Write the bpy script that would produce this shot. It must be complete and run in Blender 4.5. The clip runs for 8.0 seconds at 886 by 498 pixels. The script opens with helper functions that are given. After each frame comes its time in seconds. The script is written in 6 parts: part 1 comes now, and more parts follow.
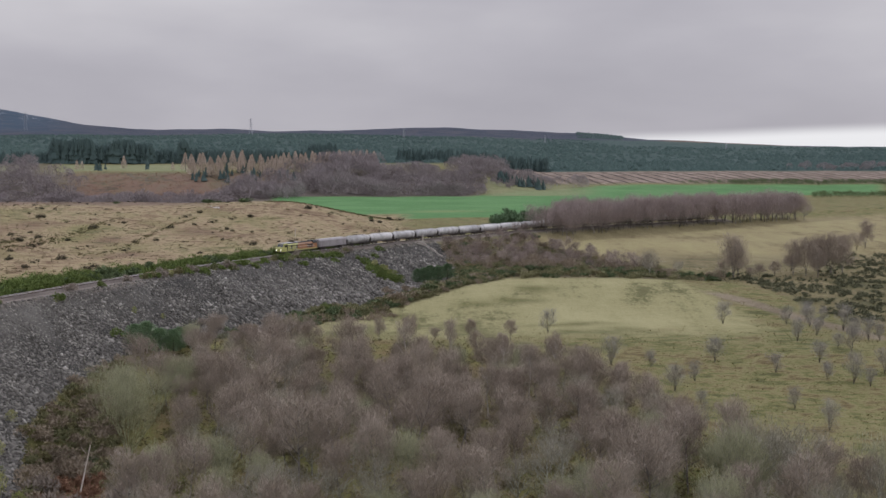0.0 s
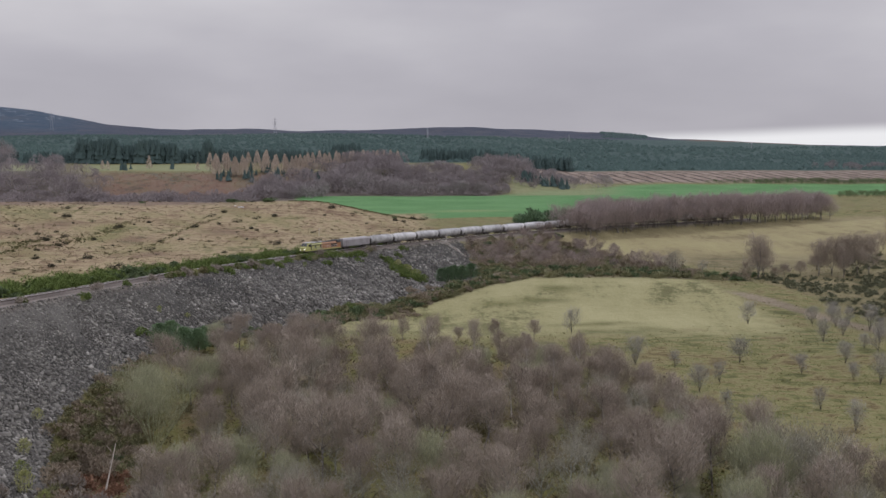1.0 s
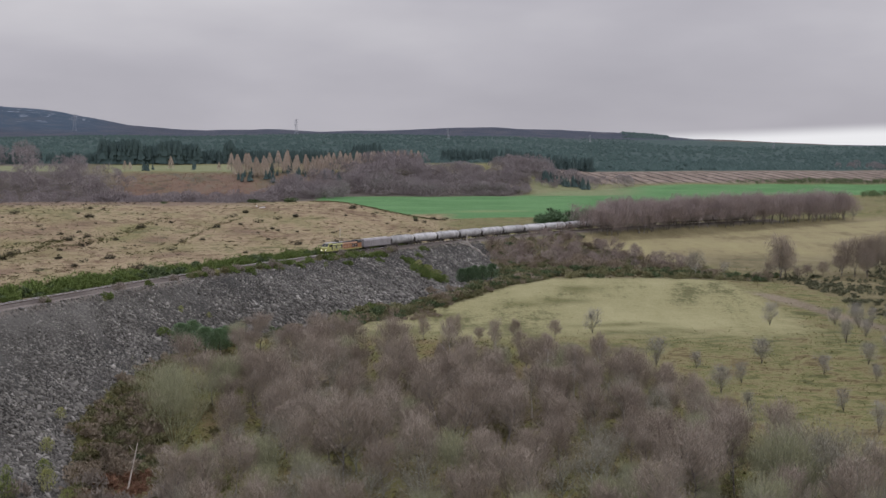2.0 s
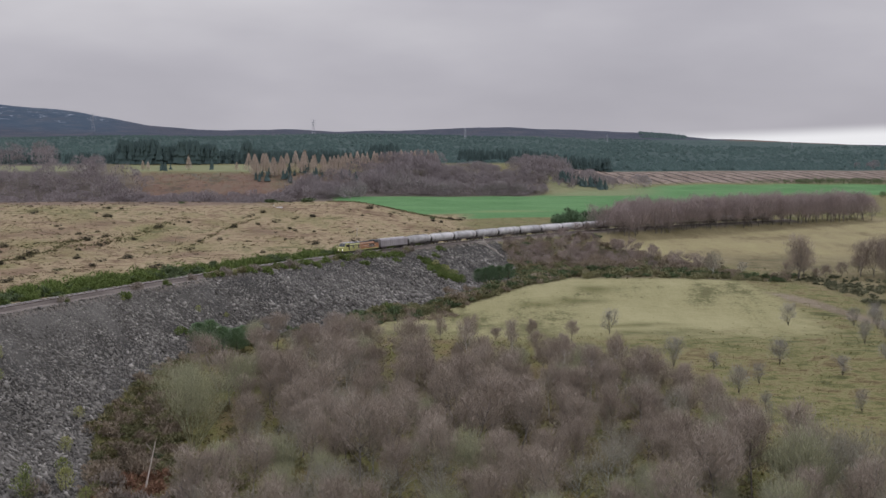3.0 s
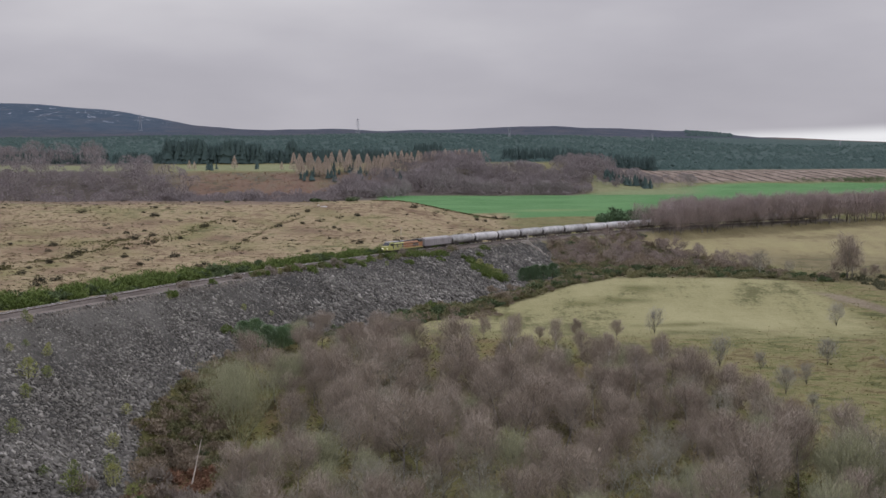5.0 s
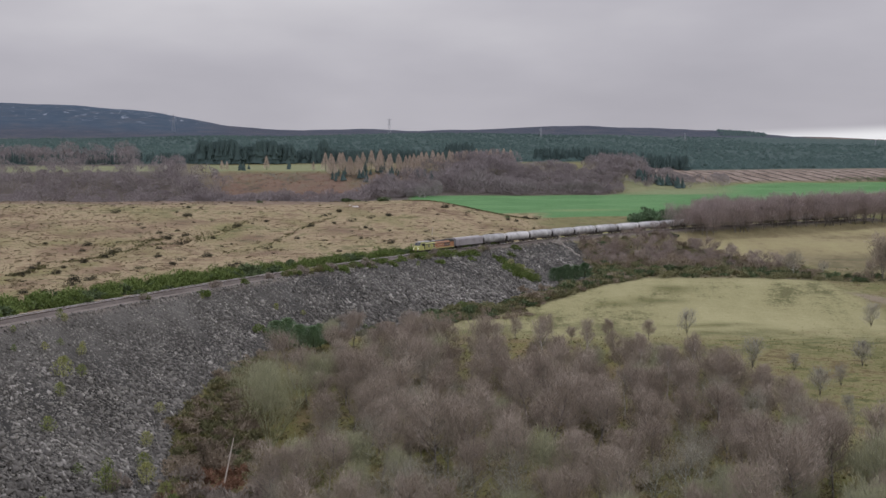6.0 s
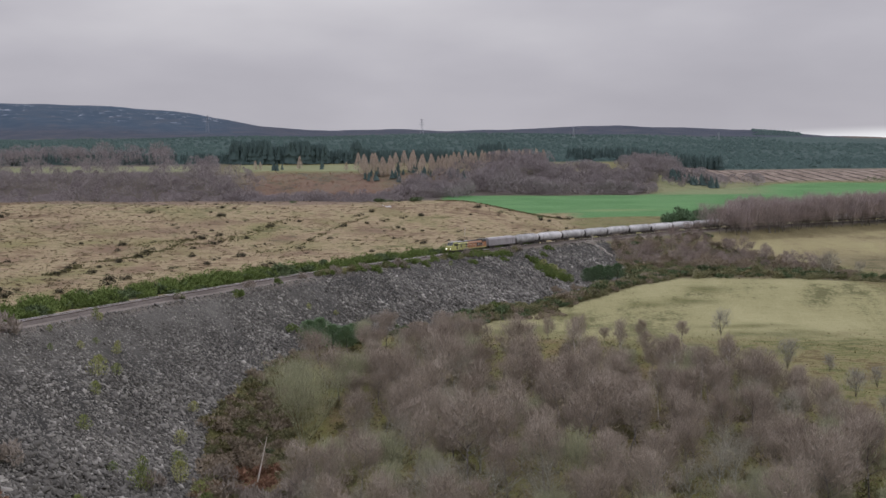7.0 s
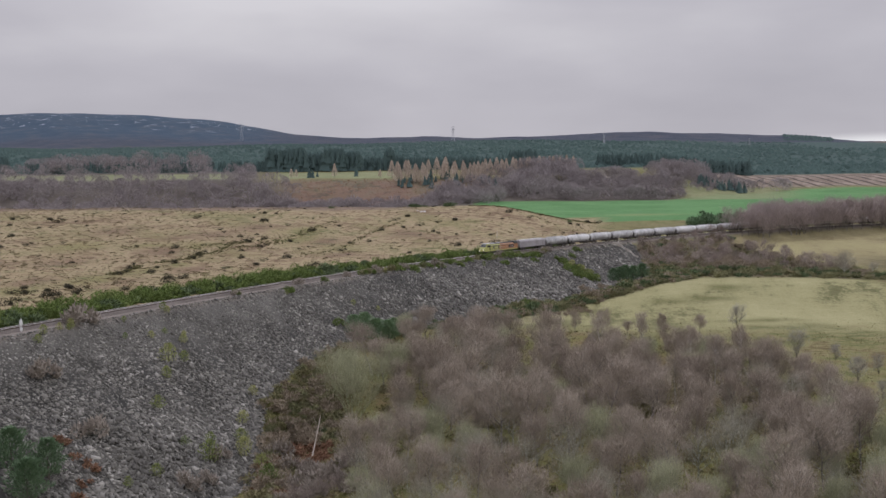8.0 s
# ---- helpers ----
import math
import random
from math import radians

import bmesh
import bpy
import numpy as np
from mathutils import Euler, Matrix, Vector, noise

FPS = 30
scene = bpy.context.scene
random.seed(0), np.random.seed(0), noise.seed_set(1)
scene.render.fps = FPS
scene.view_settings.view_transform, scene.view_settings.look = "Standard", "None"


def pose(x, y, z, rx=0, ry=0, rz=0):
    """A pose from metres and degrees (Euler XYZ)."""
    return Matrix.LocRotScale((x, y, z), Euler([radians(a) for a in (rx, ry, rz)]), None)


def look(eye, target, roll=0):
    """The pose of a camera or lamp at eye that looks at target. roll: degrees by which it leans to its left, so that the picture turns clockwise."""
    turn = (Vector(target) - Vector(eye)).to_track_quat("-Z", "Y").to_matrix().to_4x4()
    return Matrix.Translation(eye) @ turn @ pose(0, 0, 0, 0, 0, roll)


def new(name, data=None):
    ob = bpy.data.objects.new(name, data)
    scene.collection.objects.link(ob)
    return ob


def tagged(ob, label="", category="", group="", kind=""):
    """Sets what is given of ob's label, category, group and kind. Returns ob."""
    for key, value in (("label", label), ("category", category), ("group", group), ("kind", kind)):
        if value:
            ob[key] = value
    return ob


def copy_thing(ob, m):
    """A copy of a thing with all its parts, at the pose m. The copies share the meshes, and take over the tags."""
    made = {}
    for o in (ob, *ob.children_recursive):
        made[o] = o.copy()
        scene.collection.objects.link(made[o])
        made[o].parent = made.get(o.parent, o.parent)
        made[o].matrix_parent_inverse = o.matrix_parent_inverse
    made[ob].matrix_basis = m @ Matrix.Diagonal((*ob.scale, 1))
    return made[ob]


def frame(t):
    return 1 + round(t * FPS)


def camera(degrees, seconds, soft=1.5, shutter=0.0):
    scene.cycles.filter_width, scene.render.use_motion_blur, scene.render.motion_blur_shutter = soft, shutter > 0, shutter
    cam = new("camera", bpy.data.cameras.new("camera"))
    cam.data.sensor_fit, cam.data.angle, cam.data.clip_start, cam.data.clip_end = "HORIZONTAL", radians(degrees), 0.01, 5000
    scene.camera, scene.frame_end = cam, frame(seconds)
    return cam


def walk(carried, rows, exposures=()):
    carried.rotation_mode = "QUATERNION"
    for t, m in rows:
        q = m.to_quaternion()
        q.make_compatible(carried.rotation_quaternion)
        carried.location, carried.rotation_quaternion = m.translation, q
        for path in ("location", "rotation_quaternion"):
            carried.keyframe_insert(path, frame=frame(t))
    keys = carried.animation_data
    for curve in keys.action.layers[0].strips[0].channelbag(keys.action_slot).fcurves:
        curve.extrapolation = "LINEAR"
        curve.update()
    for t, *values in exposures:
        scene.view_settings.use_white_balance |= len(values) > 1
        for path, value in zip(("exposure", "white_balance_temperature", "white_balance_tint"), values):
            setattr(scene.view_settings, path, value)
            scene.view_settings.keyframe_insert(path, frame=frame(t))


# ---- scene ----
# ---- camera: a hovering drone that pans to its left, then backs away ----
LENS = 40.77
cam = camera(LENS, 8.0, soft=1.5)
# seconds, x, y, z, yaw to the left, pitch, roll
ROWS = [
    (0.0, 0.0, 0.0, 32.5, 0.0, -4.36, 0.0),
    (0.5, 0.0, 0.0, 32.5, 0.56, -4.375, -0.022),
    (1.0, 0.0, 0.0, 32.5, 1.136, -4.38, -0.049),
    (1.5, 0.0, 0.0, 32.5, 1.674, -4.371, -0.076),
    (3.0, 0.0, 0.0, 32.5, 2.945, -4.362, -0.098),
    (3.5, 0.0, 0.0, 32.5, 3.387, -4.368, -0.123),
    (4.0, 0.0, 0.0, 32.5, 3.883, -4.378, -0.159),
    (4.5, 0.0, 0.0, 32.5, 4.412, -4.392, -0.185),
    (6.0, 0.0, 0.0, 32.5, 6.572, -4.397, -0.306),
    (6.5, 0.0, 0.0, 32.5, 7.328, -4.396, -0.338),
    (7.0, 0.0, 0.0, 32.5, 8.137, -4.384, -0.383),
    (7.5, 1.26, -12.07, 32.7, 8.865, -4.235, -0.436),
    (8.0, 2.5, -24.35, 32.4, 9.63, -4.04, -0.643),
]
walk(cam, [(t, pose(x, y, z, 90 + pitch, 0, yaw) @ pose(0, 0, 0, 0, 0, roll)) for t, x, y, z, yaw, pitch, roll in ROWS], [(0.0, 0.0), (4.0, 0.0), (7.0, 0.03), (8.0, 0.10)])

# ---- light: a heavy grey winter overcast, thin and bright low down in one quarter ----
def node(tree, kind, links=(), **values):
    n = tree.nodes.new(kind)
    rest = {}
    for key, value in values.items():
        if key in n.inputs:
            n.inputs[key].default_value = value
        else:
            rest[key] = value
    if "operation" in rest:
        n.operation = rest["operation"]
    if "attribute_name" in rest:
        n.attribute_name = rest["attribute_name"]
    if "sky_type" in rest:
        n.sky_type, n.sun_disc = rest["sky_type"], rest["sun_disc"]
        n.sun_elevation, n.sun_rotation = rest["sun_elevation"], rest["sun_rotation"]
    for key, source in dict(links).items():
        tree.links.new(source, n.inputs[key])
    return n


def maths(tree, op, a, b=None, clamp=False):
    n = tree.nodes.new("ShaderNodeMath")
    n.operation, n.use_clamp = op, clamp
    for i, v in enumerate((a, b)):
        if v is None:
            continue
        if isinstance(v, (int, float)):
            n.inputs[i].default_value = v
        else:
            tree.links.new(v, n.inputs[i])
    return n.outputs[0]


def ramp(tree, fac, stops, mode="LINEAR"):
    n = tree.nodes.new("ShaderNodeValToRGB")
    n.color_ramp.interpolation = mode
    els = n.color_ramp.elements
    while len(els) < len(stops):
        els.new(0.5)
    for e, (p, c) in zip(els, stops):
        e.position, e.color = p, (*c, 1) if len(c) == 3 else c
    tree.links.new(fac, n.inputs[0])
    return n.outputs[0]


def mixed(tree, fac, a, b, mode="MIX"):
    n = tree.nodes.new("ShaderNodeMix")
    n.data_type, n.blend_type = "RGBA", mode
    for i, v in ((0, fac), (6, a), (7, b)):
        if isinstance(v, (int, float)):
            n.inputs[i].default_value = v
        elif isinstance(v, tuple):
            n.inputs[i].default_value = (*v, 1) if len(v) == 3 else v
        else:
            tree.links.new(v, n.inputs[i])
    return n.outputs[2]


SUN_EL, SUN_AZ = 30.0, 60.0
world = bpy.data.worlds.new("overcast_sky")
scene.world = world
world.use_nodes = True
wt = world.node_tree
wt.nodes.clear()
wco = node(wt, "ShaderNodeTexCoord").outputs["Generated"]
wsep = node(wt, "ShaderNodeSeparateXYZ", {0: wco})
up = wsep.outputs["Z"]
sky = node(wt, "ShaderNodeTexSky", sky_type="NISHITA", sun_disc=False, sun_elevation=radians(SUN_EL), sun_rotation=radians(SUN_AZ))
# cloud sheet: soft long rolls, flattened towards the horizon
flat = node(wt, "ShaderNodeVectorMath", {0: wco}, operation="MULTIPLY")
flat.inputs[1].default_value = (2.2, 2.2, 7.0)
rolls = node(wt, "ShaderNodeTexNoise", {"Vector": flat.outputs[0]}, Scale=0.9, Detail=3.5, Roughness=0.42, Distortion=0.2).outputs[0]
fine = node(wt, "ShaderNodeTexNoise", {"Vector": flat.outputs[0]}, Scale=5.0, Detail=3.0).outputs[0]
body = maths(wt, "ADD", maths(wt, "MULTIPLY", rolls, 0.85), maths(wt, "MULTIPLY", fine, 0.15))
cloud = ramp(wt, body, [(0.32, (0.382, 0.371, 0.418)), (0.5, (0.474, 0.460, 0.508)), (0.68, (0.598, 0.583, 0.622))])
# overcast brightens to about three times at the zenith
gain = maths(wt, "ADD", 1.0, maths(wt, "MULTIPLY", maths(wt, "MAXIMUM", maths(wt, "SUBTRACT", up, 0.12), 0.0), 2.3))
blue = node(wt, "ShaderNodeCombineColor", {0: gain, 1: maths(wt, "POWER", gain, 1.03), 2: maths(wt, "POWER", gain, 1.10)}).outputs[0]
cloud = mixed(wt, 1.0, cloud, blue, "MULTIPLY")
# the bright gap under the cloud's edge, low down to the right of the view
azim = maths(wt, "ARCTAN2", wsep.outputs["X"], wsep.outputs["Y"])
edge = maths(wt, "SUBTRACT", maths(wt, "ADD", up, maths(wt, "MULTIPLY", maths(wt, "SUBTRACT", rolls, 0.5), 0.012)), maths(wt, "MULTIPLY", azim, 0.035))
low = ramp(wt, maths(wt, "MULTIPLY", edge, 10.0), [(0.05, (1, 1, 1)), (0.165, (0, 0, 0))], "EASE")
quarter = ramp(wt, maths(wt, "ADD", maths(wt, "MULTIPLY", azim, 0.5), 0.5), [(0.556, (0, 0, 0)), (0.578, (1, 1, 1))], "EASE")
gap = maths(wt, "MULTIPLY", low, quarter)
cloud = mixed(wt, gap, cloud, (0.84, 0.84, 0.87))
veil = mixed(wt, 1.0, sky.outputs[0], (0.06, 0.06, 0.06), "MULTIPLY")
total = mixed(wt, 0.03, cloud, veil)
node(wt, "ShaderNodeOutputWorld", {0: node(wt, "ShaderNodeBackground", {"Color": total}, Strength=1.0).outputs[0]})

sun = new("sun", bpy.data.lights.new("sun", "SUN"))
sun.data.energy, sun.data.angle, sun.data.color = 0.6, radians(40), (1.0, 0.98, 0.95)
sun.matrix_world = look((200 * math.sin(radians(SUN_AZ)), 200 * math.cos(radians(SUN_AZ)), 200 * math.tan(radians(SUN_EL))), (0, 0, 0))

# ---- lie of the land (z = 0 at the rails) ----
def ease(a, b, v):
    k = np.clip((np.asarray(v, float) - a) / (b - a), 0, 1)
    return k * k * (3 - 2 * k)


def bell(c, w, v):
    return np.exp(-(((np.asarray(v, float) - c) / w) ** 2))


def rail_x(y):
    y = np.asarray(y, float)
    k = (np.clip(y, 60, 570) - 350) / 100
    return ((1.341 * k + 7.823) * k + 41.171) * k - 78.126 + np.maximum(y - 570, 0) * 1.25


def rail_slope(y):
    return (rail_x(np.asarray(y, float) + 1) - rail_x(np.asarray(y, float) - 1)) / 2


def beside(x, y):
    """Metres from the railway's centre line, plus on the valley side."""
    return (np.asarray(x, float) - rail_x(y)) / np.sqrt(1 + rail_slope(y) ** 2)


def bank_plane(x, y):
    """Height of the rock slope's plane, gentler where it fans out at its end."""
    y = np.asarray(y, float)
    return -0.7 - np.maximum(np.abs(beside(x, y)) - 6.3, 0) * (0.66 - 0.32 * ease(300, 348, y))


def wave(x, y, size, seed=0.0):
    """Smooth uneven swell between about -1 and 1."""
    a, b = np.asarray(x, float) / size, np.asarray(y, float) / size
    return (np.sin(a * 1.7 + 1.3 * np.sin(b * 1.1 + seed) + seed) + np.sin(b * 1.9 + 1.1 * np.sin(a * 1.3 - seed) + 2 * seed) + np.sin((a + b) * 2.7 + seed * 3)) / 3


def lump(x, y, size, seed=0):
    """Uneven patch noise, about -1 to 1, sharper than wave()."""
    return (wave(x, y, size, seed) + 0.6 * wave(y, x, size * 0.43, seed + 1.7) + 0.4 * wave(x + y, x - y, size * 0.19, seed + 4.1)) / 1.6


FIELD_Y = (292, 318, 335, 341, 361, 374, 393, 410, 425)
FIELD_X = (-38, -37, -35.5, -31.6, -19.4, -5.5, 6.9, 19.5, 28)


def rock_foot(y):
    """Where scrub covers the foot of the near rock slope."""
    return np.interp(y, (150, 190, 204, 214, 228, 241, 251, 260, 282, 296, 300), (-62, -72, -75, -77.2, -81, -81.7, -80.6, -78.8, -75, -68, 100))


SKY_U = (-0.9, -0.72, -0.62, -0.55, -0.50, -0.45, -0.418, -0.39, -0.363, -0.326, -0.297, -0.262, -0.23, -0.195, -0.180, -0.163, -0.150, -0.10, -0.05, -0.012, 0.044, 0.10, 0.138, 0.176, 0.223, 0.297, 0.316, 0.345, 0.6)
SKY_LIFT = (60, 84, 97, 104, 103.5, 97, 90.5, 85.5, 79.5, 67.5, 55, 49.3, 47.8, 48.6, 51.5, 48.2, 44.6, 44.2, 46.1, 49.5, 51.8, 48.2, 42, 35.7, 31.6, 28.5, 30.4, 30.2, 26)


WORN = (3, 748)
# damp olive patches on the mown field: centre and half widths
DAMP = ((-26, 307, 6, 6), (30, 386, 6, 7), (23, 367, 10, 3.5), (10, 362, 8, 2.5), (-14, 352, 6, 3), (36, 330, 12, 3), (42, 318, 14, 5))


def skyline(u):
    """Height of the far hills 4300 m off, by the tangent of the bearing."""
    lift = sum(np.interp(np.asarray(u, float) + d, SKY_U, SKY_LIFT) for d in (-0.012, -0.004, 0.004, 0.012)) / 4
    return 32.5 + lift * 4300 / 2110


def ground(x, y):
    x, y = np.asarray(x, float), np.asarray(y, float)
    far = np.maximum(y, 60)
    u = np.clip(x / far, -0.9, 0.9)
    s = beside(x, y)
    # valley side
    valley = -24 + 4 * ease(150, 230, y) + 6 * ease(225, 300, y) + 2 * ease(330, 400, y) + 3 * ease(400, 450, y) + 4 * ease(450, 540, y) + 3 * ease(540, 700, y)
    valley = valley + 2.6 * bell(405, 42, y + 0.12 * x) * ease(-45, 10, x) * (1 - ease(95, 170, x)) + wave(x, y, 38) * 0.9 * (1 - ease(420, 520, y))
    valley = valley - 9 * ease(258, 205, y) * ease(-42, -66, x)
    valley = valley + 9 * ease(0.02, 0.25, u) * ease(760, 1080, y)
    bank = bank_plane(x, y)
    near = np.maximum(valley, bank + 0.35 * wave(x, y, 9, 2) * ease(7, 14, s))
    # moor side
    crest = 10.2 * ease(0, 1, (-s - 8) / 260) * (1 - ease(-0.135, -0.03, u)) * (1 - ease(640, 700, y))
    crest = crest + (10.0 * (1 - ease(-0.135, -0.03, u)) * (1 - ease(640, 700, y)) - crest) * ease(500, 640, y) * ease(20, 60, -s)
    drop = -13 * ease(680, 860, y) * (1 - ease(-0.205, -0.16, u)) * (1 - ease(1050, 1120, y))
    moor = -0.9 + crest + drop + wave(x, y, 30, 1) * 0.5 * ease(8, 40, -s) + 2.0 * ease(-0.02, 0.25, u) * ease(560, 700, y)
    moor = moor - (lump(x, y, 7, 5) * 0.2 + np.abs(lump(x, y, 13, 8)) * 0.6) * ease(12, 20, -s) * ease(700, 600, y)
    z = np.where(s > 0, near, np.where(s > -7, -0.7, moor))
    # the far bank, the wooded slopes and the hills
    rise = 20 * ease(1060, 1180, y) * (1 - ease(0, 0.1, u)) + 15 * ease(1120, 1420, y) * ease(0, 0.1, u)
    rise = rise + 8 * ease(1150, 1400, y) * (1 - ease(0, 0.1, u)) + (55 + 8 * wave(x, y, 300, 4)) * ease(1400, 2700, y) * (1 - 0.25 * ease(0.1, 0.35, u))
    hill = (skyline(u) - 85) * ease(2700, 4200, y) + 2.5 * wave(x, y, 90, 3) * ease(2700, 3200, y)
    z = z + rise + hill
    # behind the drone the valley side climbs gently
    return z + 20 * ease(-50, -900, y)


# ---- materials ----
def material(name, stops, size=1.0, rough=0.9, bump=0.0, fine=6.0, metal=0.0, per_object=0.0, spec=0.3, coarse=0.0, stretch=None):
    """A matt material: a ramp of colours driven by noise of the given size in metres, with finer grain, and by each object's own random tone."""
    m = bpy.data.materials.new(name)
    m.use_nodes = True
    t = m.node_tree
    t.nodes.clear()
    where = node(t, "ShaderNodeNewGeometry").outputs["Position"]
    if stretch:
        sv = node(t, "ShaderNodeVectorMath", {0: where}, operation="MULTIPLY")
        sv.inputs[1].default_value = stretch
        where = sv.outputs[0]
    broad = node(t, "ShaderNodeTexNoise", {"Vector": where}, Scale=1.0 / size, Detail=4.0, Roughness=0.6).outputs[0]
    grain = node(t, "ShaderNodeTexNoise", {"Vector": where}, Scale=fine / size, Detail=3.0, Roughness=0.65).outputs[0]
    fac = maths(t, "ADD", maths(t, "MULTIPLY", broad, 0.6), maths(t, "MULTIPLY", grain, 0.4))
    if coarse:
        big = node(t, "ShaderNodeTexNoise", {"Vector": where}, Scale=1.0 / coarse, Detail=2.0).outputs[0]
        fac = maths(t, "ADD", maths(t, "MULTIPLY", fac, 0.7), maths(t, "MULTIPLY", big, 0.3))
    if per_object:
        rnd = node(t, "ShaderNodeObjectInfo").outputs["Random"]
        fac = maths(t, "ADD", fac, maths(t, "MULTIPLY", maths(t, "SUBTRACT", rnd, 0.5), per_object))
    colour = ramp(t, fac, stops)
    b = node(t, "ShaderNodeBsdfPrincipled", {"Base Color": colour}, Roughness=rough, Metallic=metal)
    b.inputs["Specular IOR Level"].default_value = spec
    if bump:
        bn = node(t, "ShaderNodeBump", {"Height": fac}, Strength=0.6, Distance=bump)
        t.links.new(bn.outputs[0], b.inputs["Normal"])
    node(t, "ShaderNodeOutputMaterial", {0: b.outputs[0]})
    return m


def tones(*cols):
    """Colours spread evenly over the middle of the noise's range."""
    n = len(cols)
    return [(0.41 + 0.18 * i / max(n - 1, 1), c) for i, c in enumerate(cols)]


def islands(name, stops, rough=0.9, spec=0.2, grain=0.5, per_object=0.0, own=0.6):
    """Each loose piece of the mesh takes its own tone."""
    m = bpy.data.materials.new(name)
    m.use_nodes = True
    t = m.node_tree
    t.nodes.clear()
    geo = node(t, "ShaderNodeNewGeometry")
    rnd = geo.outputs["Random Per Island"]
    no = node(t, "ShaderNodeTexNoise", {"Vector": geo.outputs["Position"]}, Scale=grain, Detail=3.0).outputs[0]
    fac = maths(t, "ADD", maths(t, "MULTIPLY", rnd, own), maths(t, "MULTIPLY", maths(t, "SUBTRACT", no, 0.5), 0.9))
    fac = maths(t, "ADD", fac, 0.5 - own / 2)
    if per_object:
        each = node(t, "ShaderNodeObjectInfo").outputs["Random"]
        fac = maths(t, "ADD", fac, maths(t, "MULTIPLY", maths(t, "SUBTRACT", each, 0.5), per_object))
    b = node(t, "ShaderNodeBsdfPrincipled", {"Base Color": ramp(t, fac, stops)}, Roughness=rough)
    b.inputs["Specular IOR Level"].default_value = spec
    node(t, "ShaderNodeOutputMaterial", {0: b.outputs[0]})
    return m


M = {}
M["bark"] = material("birch_bark", tones((0.06, 0.05, 0.045), (0.17, 0.15, 0.13), (0.32, 0.30, 0.27)), size=0.8, fine=5)
M["bark_pale"] = material("pale_birch_bark", tones((0.22, 0.20, 0.175), (0.40, 0.375, 0.335), (0.58, 0.55, 0.50)), size=0.9, fine=5)
M["bark_lichen"] = material("lichened_bark", tones((0.10, 0.10, 0.07), (0.22, 0.22, 0.16), (0.36, 0.36, 0.28)), size=0.8, fine=5)
M["bark_grey"] = material("grey_lichened_bark", tones((0.17, 0.165, 0.125), (0.33, 0.325, 0.265), (0.48, 0.47, 0.40)), size=0.9, fine=5)
M["bark_olive"] = material("olive_willow_bark", tones((0.16, 0.165, 0.085), (0.29, 0.29, 0.165), (0.40, 0.40, 0.25)), size=1.5, fine=5)
M["bark_dark"] = material("dark_bark", tones((0.045, 0.037, 0.03), (0.10, 0.085, 0.07)), size=0.7)
M["twig"] = islands("birch_twigs", [(0.0, (0.245, 0.199, 0.157)), (0.5, (0.312, 0.260, 0.206)), (1.0, (0.385, 0.329, 0.265))], grain=0.12, per_object=0.6, own=0.15)
M["twig_willow"] = islands("willow_twigs", [(0.0, (0.23, 0.235, 0.14)), (0.5, (0.345, 0.345, 0.215)), (1.0, (0.46, 0.455, 0.305))], grain=0.15, per_object=0.3, own=0.15)
M["twig_haw"] = islands("hawthorn_twigs", [(0.0, (0.25, 0.238, 0.205)), (0.5, (0.33, 0.315, 0.278)), (1.0, (0.42, 0.40, 0.355))], grain=0.15, per_object=0.4, own=0.15)
M["scrub_dark"] = islands("grey_green_gorse", [(0.0, (0.065, 0.072, 0.04)), (0.5, (0.11, 0.115, 0.066)), (1.0, (0.18, 0.172, 0.105))], grain=0.12)
M["twig_scrub"] = islands("scrub_willow_twigs", [(0.0, (0.19, 0.152, 0.13)), (0.5, (0.285, 0.232, 0.200)), (1.0, (0.385, 0.322, 0.282))], grain=0.15, per_object=0.9, own=0.15)
M["twig_brown"] = islands("brown_shrub_twigs", [(0.0, (0.19, 0.158, 0.125)), (0.5, (0.27, 0.232, 0.19)), (1.0, (0.36, 0.315, 0.265))], grain=0.3, per_object=0.4, own=0.2)
M["twig_olive"] = islands("bramble_leaves", [(0.0, (0.105, 0.097, 0.042)), (0.5, (0.18, 0.163, 0.08)), (1.0, (0.27, 0.23, 0.125))], grain=0.3, per_object=0.5, own=0.3)
M["scrub"] = islands("olive_scrub", [(0.0, (0.105, 0.108, 0.05)), (0.5, (0.18, 0.178, 0.088)), (1.0, (0.275, 0.258, 0.14))], grain=0.25, per_object=0.5)
M["twig_grey"] = islands("grey_twigs", [(0.0, (0.19, 0.172, 0.125)), (0.5, (0.285, 0.262, 0.20)), (1.0, (0.39, 0.362, 0.29))], grain=0.15, per_object=0.4, own=0.25)
M["twig_far"] = islands("far_wood_twigs", [(0.2, (0.21, 0.181, 0.177)), (0.5, (0.272, 0.239, 0.234)), (0.8, (0.335, 0.299, 0.29))], grain=0.07, own=0.06)
M["twig_line"] = islands("alder_twigs", [(0.0, (0.265, 0.212, 0.196)), (0.5, (0.34, 0.282, 0.262)), (1.0, (0.41, 0.35, 0.325))], grain=0.1, per_object=0.35, own=0.1)
M["twig_bush"] = islands("dark_bare_twigs", [(0.0, (0.17, 0.138, 0.098)), (0.5, (0.26, 0.212, 0.152)), (1.0, (0.35, 0.29, 0.215))], grain=0.3, per_object=0.5, own=0.35)
# far spruces: distance haze is mixed into both colours, paler and bluer
M["needle"] = islands("hazy_spruce_needles", [(0.0, (0.035, 0.061, 0.055)), (0.5, (0.053, 0.086, 0.076)), (1.0, (0.076, 0.112, 0.095))], grain=0.006, own=0.22)
